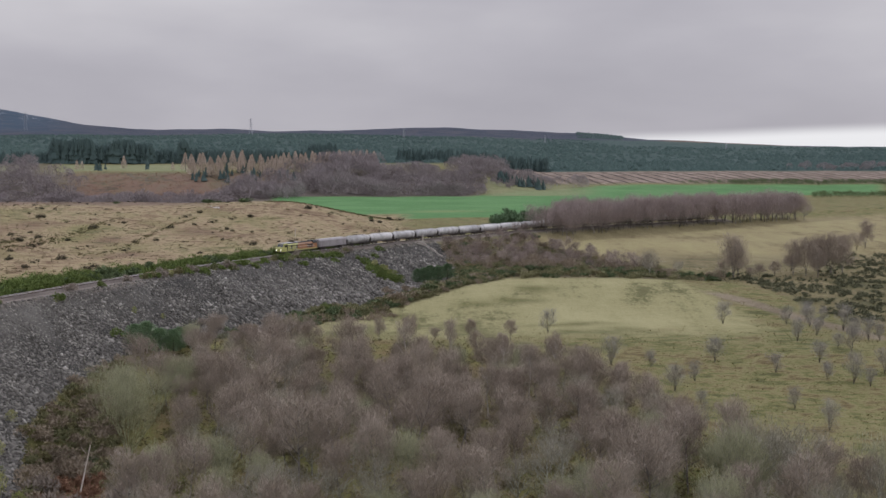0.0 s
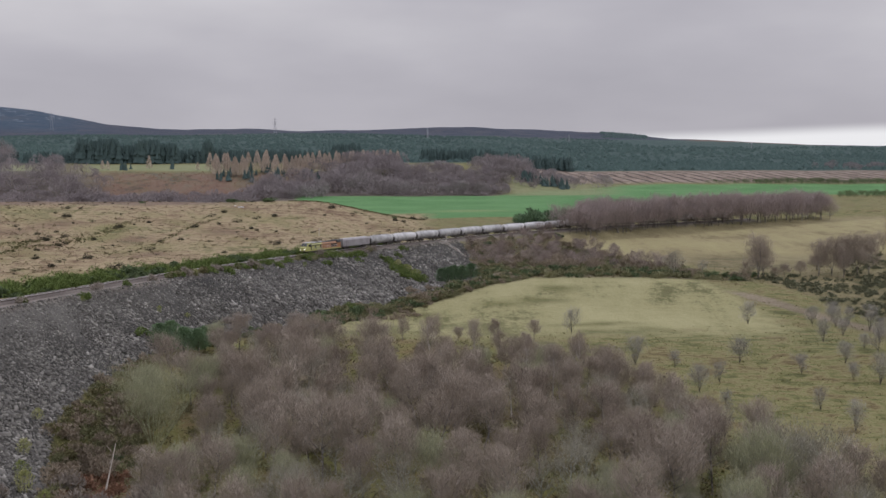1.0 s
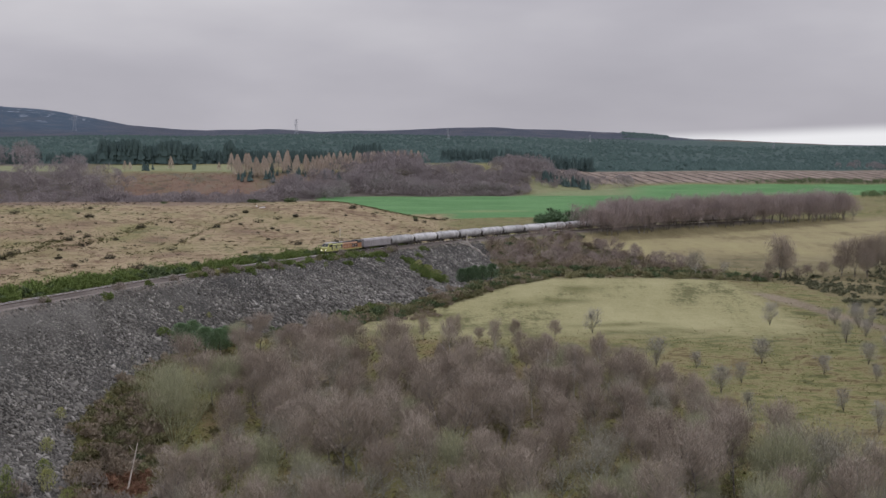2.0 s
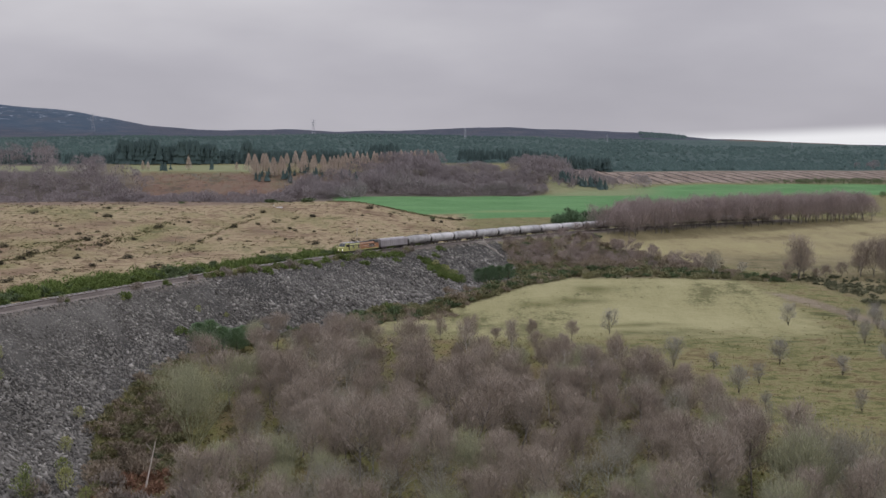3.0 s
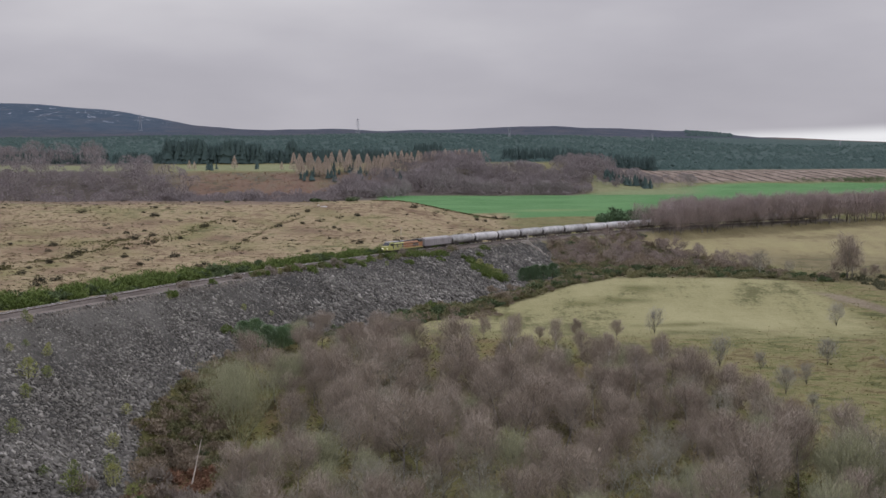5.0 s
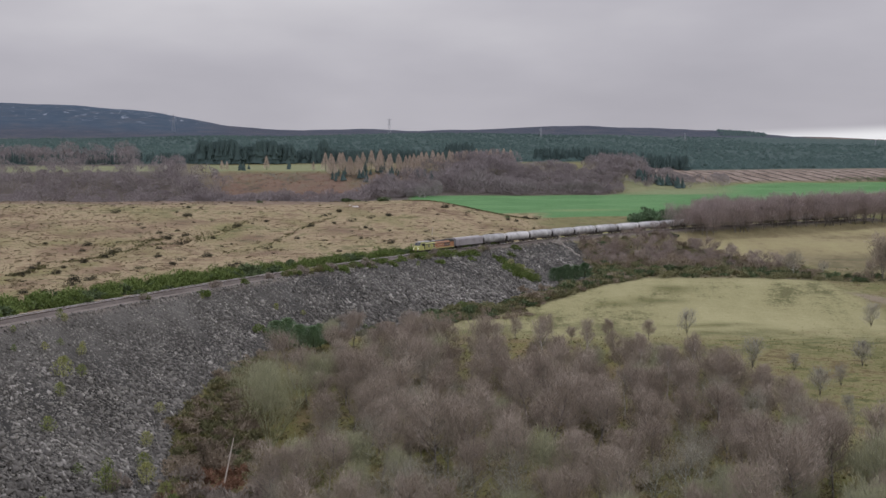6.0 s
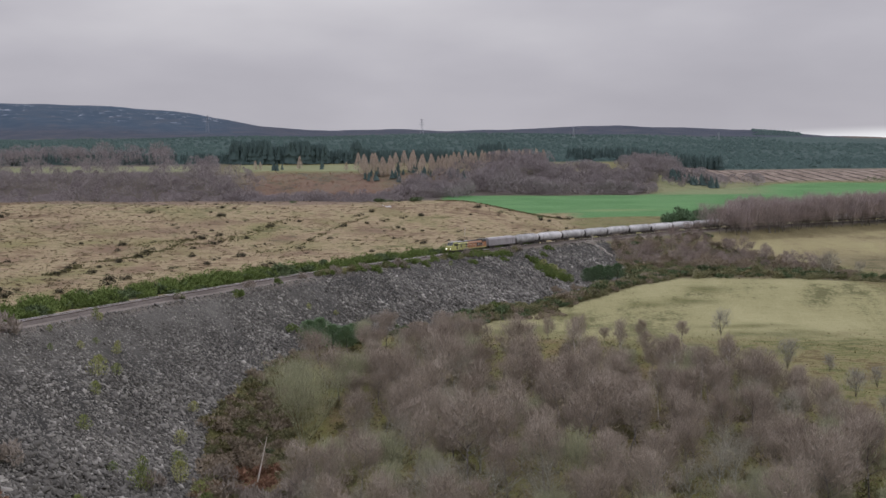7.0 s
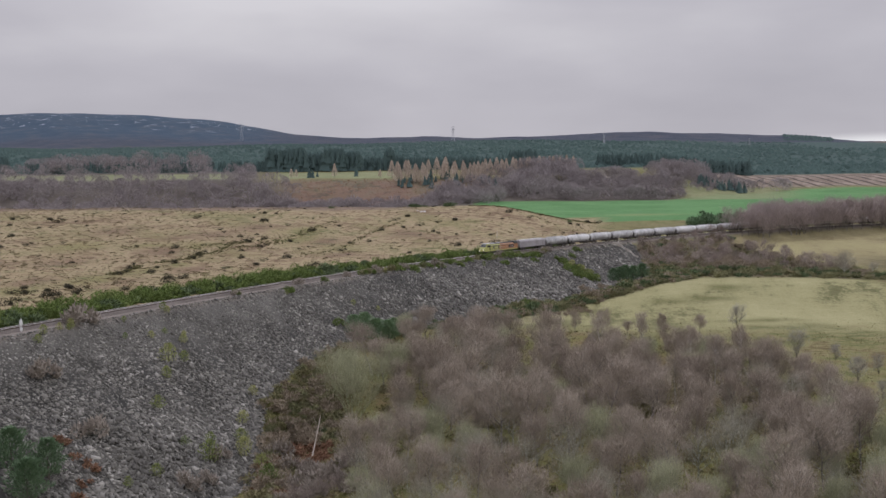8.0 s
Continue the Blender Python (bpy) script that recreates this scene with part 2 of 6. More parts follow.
M["needle_dark"] = islands("hazy_dark_spruce_needles", [(0.0, (0.050, 0.078, 0.073)), (1.0, (0.075, 0.112, 0.102))], grain=0.02, own=0.3)
M["needle_pine"] = islands("pine_needles", [(0.0, (0.065, 0.115, 0.058)), (1.0, (0.155, 0.225, 0.12))], grain=0.5)
M["larch"] = islands("winter_larch", [(0.0, (0.38, 0.305, 0.245)), (0.5, (0.50, 0.415, 0.335)), (1.0, (0.60, 0.515, 0.425))], grain=0.03)
M["gorse"] = islands("gorse_leaves", [(0.0, (0.05, 0.072, 0.032)), (0.5, (0.095, 0.13, 0.06)), (1.0, (0.155, 0.19, 0.09))], grain=0.4, per_object=0.4)
M["needle_young"] = islands("young_pine_needles", [(0.0, (0.115, 0.185, 0.10)), (1.0, (0.25, 0.345, 0.19))], grain=0.5)
M["broom"] = islands("broom_stems", [(0.0, (0.072, 0.102, 0.026)), (0.5, (0.125, 0.17, 0.046)), (1.0, (0.19, 0.235, 0.078))], grain=0.4, per_object=0.3)
M["heather"] = islands("heather_sprigs", [(0.0, (0.022, 0.020, 0.014)), (0.5, (0.05, 0.046, 0.028)), (1.0, (0.10, 0.085, 0.05))], grain=0.5, per_object=0.4)
M["sapling"] = islands("sapling_leaves", [(0.0, (0.11, 0.15, 0.05)), (0.5, (0.25, 0.28, 0.09)), (1.0, (0.38, 0.37, 0.16))], grain=0.6, per_object=0.9, own=0.4)
M["bracken_leaf"] = islands("dead_bracken", [(0.0, (0.14, 0.08, 0.05)), (0.5, (0.235, 0.132, 0.082)), (1.0, (0.33, 0.20, 0.13))], grain=0.5)
M["tussock"] = islands("tussock_grass", [(0.0, (0.17, 0.142, 0.088)), (0.45, (0.235, 0.193, 0.122)), (1.0, (0.31, 0.265, 0.18))], grain=0.06, own=0.4)
M["hummock"] = islands("coarse_tussock", [(0.0, (0.12, 0.10, 0.056)), (0.5, (0.21, 0.168, 0.098)), (1.0, (0.34, 0.285, 0.175))], grain=0.1, own=0.4)
M["tussock_green"] = islands("rough_pasture_grass", [(0.0, (0.105, 0.105, 0.04)), (0.4, (0.185, 0.172, 0.072)), (0.65, (0.225, 0.20, 0.092)), (1.0, (0.18, 0.145, 0.068))], grain=0.09, own=0.3)
M["undergrowth"] = islands("winter_undergrowth", [(0.0, (0.13, 0.125, 0.055)), (0.35, (0.20, 0.185, 0.085)), (0.7, (0.26, 0.215, 0.12)), (1.0, (0.34, 0.28, 0.17))], grain=0.12)
M["sedge"] = islands("rushes", [(0.0, (0.06, 0.06, 0.025)), (0.5, (0.11, 0.105, 0.045)), (1.0, (0.19, 0.17, 0.08))], grain=0.2)
M["concrete"] = material("weathered_concrete", tones((0.33, 0.295, 0.245), (0.48, 0.445, 0.39)), size=1.2, bump=0.02)
M["rock"] = islands("quarried_rock", [(0.0, (0.058, 0.054, 0.046)), (0.3, (0.106, 0.099, 0.085)), (0.68, (0.160, 0.150, 0.130)), (0.92, (0.208, 0.196, 0.17)), (1.0, (0.31, 0.293, 0.255))], rough=0.85, spec=0.3, grain=0.15, own=1.0)
M["ballast"] = material("ballast_stone", tones((0.062, 0.050, 0.041), (0.10, 0.082, 0.069), (0.145, 0.122, 0.104)), size=0.5, fine=5, bump=0.05, coarse=9)
M["sleeper"] = material("concrete_sleeper", tones((0.055, 0.046, 0.038), (0.09, 0.077, 0.066)), size=0.6)
M["rail_web"] = material("rusty_rail_web", tones((0.085, 0.058, 0.04), (0.13, 0.092, 0.068)), size=2)
M["rail"] = material("worn_rail", tones((0.55, 0.53, 0.51), (0.68, 0.66, 0.64)), size=3, rough=0.4)
M["yellow"] = material("yellow_green_paint", tones((0.31, 0.31, 0.09), (0.40, 0.39, 0.12)), size=2.5, rough=0.45, spec=0.5)
M["orange"] = material("orange_paint", tones((0.27, 0.12, 0.05), (0.35, 0.16, 0.07)), size=2.5, rough=0.45, spec=0.5)
M["black"] = material("black_paint", tones((0.02, 0.02, 0.022), (0.04, 0.04, 0.042)), size=1.5, rough=0.55)
M["roofgrey"] = material("pale_roof_paint", tones((0.36, 0.36, 0.37), (0.5, 0.5, 0.5)), size=1.5, rough=0.5)
M["under"] = material("dirty_underframe", tones((0.035, 0.03, 0.027), (0.075, 0.065, 0.058)), size=1.2, rough=0.8)
M["steel"] = material("wheel_steel", tones((0.08, 0.07, 0.065), (0.16, 0.15, 0.14)), size=0.5, rough=0.5, metal=0.5)
M["tank"] = material("cement_dusted_tank", tones((0.26, 0.255, 0.245), (0.39, 0.383, 0.372), (0.54, 0.53, 0.515)), size=5.5, fine=3, rough=0.6, per_object=0.12)
M["boxgrey"] = material("grey_wagon_paint", tones((0.24, 0.22, 0.22), (0.33, 0.31, 0.31)), size=3, rough=0.65)
M["white"] = material("white_paint", tones((0.62, 0.62, 0.60), (0.8, 0.8, 0.78)), size=1.0, rough=0.6)
M["galv"] = material("galvanised_steel", tones((0.30, 0.31, 0.33), (0.42, 0.43, 0.45)), size=6, rough=0.55, metal=0.3)
M["wood_pale"] = material("bleached_timber", tones((0.46, 0.40, 0.33), (0.62, 0.56, 0.48)), size=0.8, bump=0.02)
M["snow"] = material("old_snow", tones((0.75, 0.77, 0.8), (0.85, 0.86, 0.88)), size=10)

glass = bpy.data.materials.new("cab_glass")
glass.use_nodes = True
gb = glass.node_tree.nodes["Principled BSDF"]
gb.inputs["Base Color"].default_value, gb.inputs["Roughness"].default_value, gb.inputs["Specular IOR Level"].default_value = (0.02, 0.025, 0.03, 1), 0.06, 0.8
M["glass"] = glass
lit = bpy.data.materials.new("lit_headlight")
lit.use_nodes = True
lb = lit.node_tree.nodes["Principled BSDF"]
lb.inputs["Emission Color"].default_value, lb.inputs["Emission Strength"].default_value = (1.0, 0.97, 0.85, 1), 3.0
M["lit"] = lit


# ---- mesh helpers ----
def tri_mesh(name, tris, mat):
    """tris: n x 3 x 3 loose triangles."""
    n = len(tris)
    me = bpy.data.meshes.new(name)
    me.vertices.add(n * 3)
    me.vertices.foreach_set("co", np.asarray(tris, np.float32).ravel())
    me.loops.add(n * 3)
    me.loops.foreach_set("vertex_index", np.arange(n * 3, dtype=np.int32))
    me.polygons.add(n)
    me.polygons.foreach_set("loop_start", np.arange(0, n * 3, 3, dtype=np.int32))
    me.materials.append(mat)
    me.update()
    me.validate()
    return me


def quick_mesh(name, verts, faces, mat, smooth=False):
    """verts: n x 3, faces: m x k with the same k."""
    verts, faces = np.asarray(verts, np.float32), np.asarray(faces, np.int32)
    me = bpy.data.meshes.new(name)
    me.vertices.add(len(verts))
    me.vertices.foreach_set("co", verts.ravel())
    me.loops.add(faces.size)
    me.loops.foreach_set("vertex_index", faces.ravel())
    me.polygons.add(len(faces))
    me.polygons.foreach_set("loop_start", np.arange(0, faces.size, faces.shape[1], dtype=np.int32))
    if smooth:
        me.polygons.foreach_set("use_smooth", np.ones(len(faces), bool))
    me.materials.append(mat)
    me.update()
    me.validate()
    return me


def link(name, me, parent=None, label="", m=None):
    ob = new(name, me)
    ob.parent = parent
    if m is not None:
        ob.matrix_basis = m
    if label:
        tagged(ob, label)
    return ob


def part(name, bm, mat, parent, label="", smooth=False):
    me = bpy.data.meshes.new(name)
    bm.to_mesh(me)
    bm.free()
    me.materials.append(mat)
    if smooth:
        me.polygons.foreach_set("use_smooth", [True] * len(me.polygons))
    return link(name, me, parent, label)


def thing(name, label, category, group="", m=None, kind=""):
    ob = new(name)
    ob.empty_display_size = 0.2
    if m is not None:
        ob.matrix_basis = m
    return tagged(ob, label, category, group, kind)


def add_box(bm, x0, x1, y0, y1, z0, z1, bevel=0.0):
    got = bmesh.ops.create_cube(bm, size=1, matrix=Matrix.Translation(((x0 + x1) / 2, (y0 + y1) / 2, (z0 + z1) / 2)) @ Matrix.Diagonal((x1 - x0, y1 - y0, z1 - z0, 1)))
    if bevel:
        edges = {e for v in got["verts"] for e in v.link_edges}
        bmesh.ops.bevel(bm, geom=list(edges), offset=bevel, segments=2, affect="EDGES", profile=0.5)
    return bm


def box(*a, **k):
    return add_box(bmesh.new(), *a, **k)


def add_rod(bm, p, q, r, r2=None, seg=8):
    p, q = Vector(p), Vector(q)
    d = q - p
    m = Matrix.Translation((p + q) / 2) @ d.to_track_quat("Z", "Y").to_matrix().to_4x4()
    bmesh.ops.create_cone(bm, cap_ends=True, segments=seg, radius1=r, radius2=r if r2 is None else r2, depth=d.length, matrix=m)
    return bm


def rod(*a, **k):
    return add_rod(bmesh.new(), *a, **k)


def loft(sections, closed=True):
    """Skin through rings of points."""
    bm = bmesh.new()
    rings = [[bm.verts.new(p) for p in ring] for ring in sections]
    for a, b in zip(rings, rings[1:]):
        n = len(a)
        for i in range(n if closed else n - 1):
            bm.faces.new((a[i], a[(i + 1) % n], b[(i + 1) % n], b[i]))
    if closed:
        bm.faces.new(rings[0][::-1])
        bm.faces.new(rings[-1])
    bmesh.ops.recalc_face_normals(bm, faces=bm.faces[:])
    return bm


# ---- the ground: one sheet from under the drone to the hills ----
PEAT = [(-173, 390, 7), (-178, 460, 8), (-188, 345, 7), (-221, 454, 9), (-128, 455, 6), (-107, 407, 5), (-103, 501, 8), (-173, 502, 8), (-140, 335, 5), (-146, 300, 4), (-170, 290, 5)]
SEDGE = [(-184, 404, 6), (-168, 414, 7), (-154, 331, 5), (-150, 352, 4), (-150, 500, 9), (-205, 385, 9), (-140, 460, 8), (-158, 303, 7), (-140, 279, 4), (-165, 270, 6)]


def zones(x, y):
    """How much of each kind of ground, and of the far hill's painted haze, lies at a place."""
    u, s = x / np.maximum(y, 60), beside(x, y)
    n = lump(x, y, 25)
    fine_n = lump(x, y, 9, 3)
    z = {}
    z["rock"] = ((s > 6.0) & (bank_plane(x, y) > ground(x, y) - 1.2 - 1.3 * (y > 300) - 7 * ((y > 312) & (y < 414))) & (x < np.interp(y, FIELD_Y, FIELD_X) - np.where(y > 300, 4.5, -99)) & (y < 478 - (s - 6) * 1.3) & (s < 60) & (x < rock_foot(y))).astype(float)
    z["ballast"] = ease(7.6, 6.6, s) * ease(-4.6, -3.4, s) * ease(640, 630, y)
    z["moor"] = ease(3.4, 5, -s) * ease(720, 690, y) * ease(-0.02, -0.045, u + 0.004 * n)
    z["sedge"] = 0.5 * z["moor"] * np.clip(ease(0.12, 0.5, lump(x, y * 0.7, 26, 9)) + 0.5 * ease(345, 270, y) * ease(-0.3, 0.3, lump(x, y * 0.6, 15, 2)), 0, 1)
    spots = lambda places: np.clip(sum(1.2 * bell(cx, w, x + 2 * fine_n) * bell(cy, 2.2 * w, y + 4 * n) for cx, cy, w in places), 0, 1)
    z["peat"] = 0.85 * spots(PEAT) * z["moor"]
    z["sedge"] = np.maximum(z["sedge"], 0.9 * spots(SEDGE) * z["moor"])
    # the pale mown field on its low hump
    left = x - np.interp(y, FIELD_Y, FIELD_X)
    right = (88 + (y - 320) * 0.05 - np.maximum(y - 370, 0) * 0.35) - x
    z["field"] = ease(-1, 2, left + 2 * fine_n) * ease(-4, 8, right + 6 * n) * ease(292, 326, y + 14 * n - 0.06 * x) * ease(418, 408, y + 0.12 * x - 3 + 1.5 * fine_n)
    # farther field in front of the line of trees
    z["field2"] = ease(8, 12, s) * ease(452, 470, y + 4 * n - 0.02 * x) * ease(1010, 980, y) * ease(30, 36, x - (y - 470) * 0.1)
    # bright green winter crop
    near_edge = 640 + 26 * ease(-0.1, 0, u) + 350 * ease(0.06, 0.24, u)
    z["green"] = ease(-8, 6, -s - 22) * ease(near_edge - 4, near_edge + 4, y) * ease(1235 - 190 * ease(0.15, 0.0, u), 1222 - 190 * ease(0.15, 0.0, u), y) * ease(-0.146, -0.139, u) * ease(0.375, 0.36, u)
    z["bracken"] = ease(-0.33, -0.30, u) * ease(1050, 1075, y) * ease(1165, 1150, y) * ease(-0.12, -0.15, u) * ease(-0.5, 0.4, n + 0.3)
    z["pasture"] = ease(1175, 1195, y + 20 * n) * ease(1330, 1310, y) * ease(-0.33, -0.31, u) * ease(-0.19, -0.21, u) + 0.9 * ease(1172, 1190, y) * ease(1320, 1300, y) * ease(-0.34, -0.37, u)
    z["pasture"] = np.clip(z["pasture"] + 0.8 * ease(1036, 1050, y) * ease(1245, 1225, y) * ease(0.03, 0.045, u) * ease(0.14, 0.10, u), 0, 1)
    z["clear"] = ease(1235, 1255, y) * ease(1480, 1450, y) * ease(0.035, 0.055, u)
    z["forest"] = ease(1330, 1400, y) * np.maximum(ease(2850, 2750, y), ease(0.13, 0.16, u)) * (1 - z["clear"])
    z["copse"] = np.clip(ease(880, 960, y) * ease(1175, 1150, y) * ease(0.05, 0.02, u + 0.01 * n) * (1 - z["bracken"]) * (1 - z["green"]) + ease(1150, 1175, y) * ease(1400, 1350, y) * ease(-0.32, -0.35, u), 0, 1)
    z["verge"] = ease(7.5, 9, s) * ease(21, 18, s + 2 * n) * ease(505, 530, y) * ease(705, 680, y)
    z["heath"] = ease(596, 618, y + 10 * n) * ease(700, 680, y) * ease(-0.17, -0.24, u)
    px, pw = 89 + (370 - y) * 0.62 - 0.0035 * (370 - y) ** 2, 2.2 + 1.0 * fine_n
    z["path"] = ease(pw + 2.5, pw, np.abs(x - px)) * ease(300, 308, y) * ease(380, 372, y)
    z["damp"] = 0.85 * np.clip(sum(bell(cx, wx, x + 2 * fine_n) * bell(cy, wy, y + 3 * n) for cx, cy, wx, wy in DAMP) * (0.9 + 0.6 * fine_n), 0, 1) * ease(-0.5, 3, left)
    z["rust"] = np.clip(1.3 * bell(-68, 7.5, x + fine_n) * bell(212, 11, y + 2 * n), 0, 1)
    z["worn"] = 0.8 * bell(WORN[0], 22, x) * bell(WORN[1], 14, y + 3 * fine_n)
    z["scree"] = z["rock"] * ease(22, 9, s + 4 * n) * ease(330, 290, y)
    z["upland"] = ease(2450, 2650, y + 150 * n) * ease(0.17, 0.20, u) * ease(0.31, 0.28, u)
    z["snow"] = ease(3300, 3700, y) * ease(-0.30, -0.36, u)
    z["wood"] = ease(-3, 5, 302 - y - 0.28 * np.maximum(x + 30, 0) + 0.0 * x) * ease(-6, 6, 33 + (268 - y) * 0.42 - x) * ease(12, 16, s) * (1 - z["rock"])
    scrub = ease(8, 11, s) * ease(4, -2, x - 39 - (528 - y) * 0.5) * ease(412, 420, y + 0.12 * x) * ease(104, 92, x) + ease(3, -1, left) * ease(12, 16, s) * ease(300, 315, y)
    # blue distance haze put into the left far hill's colour
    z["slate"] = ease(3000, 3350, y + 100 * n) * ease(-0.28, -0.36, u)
    z["brush"] = 0.75 * ease(-4, 4, x - 101 - (400 - y) * 0.25) * ease(325, 340, y) * ease(500, 480, y) * ease(12, 16, s)
    z["hollow"] = np.clip(scrub * (1 - z["rock"]), 0, 1)
    # heather hills, whose colour also carries some blue distance haze
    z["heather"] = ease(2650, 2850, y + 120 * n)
    return z


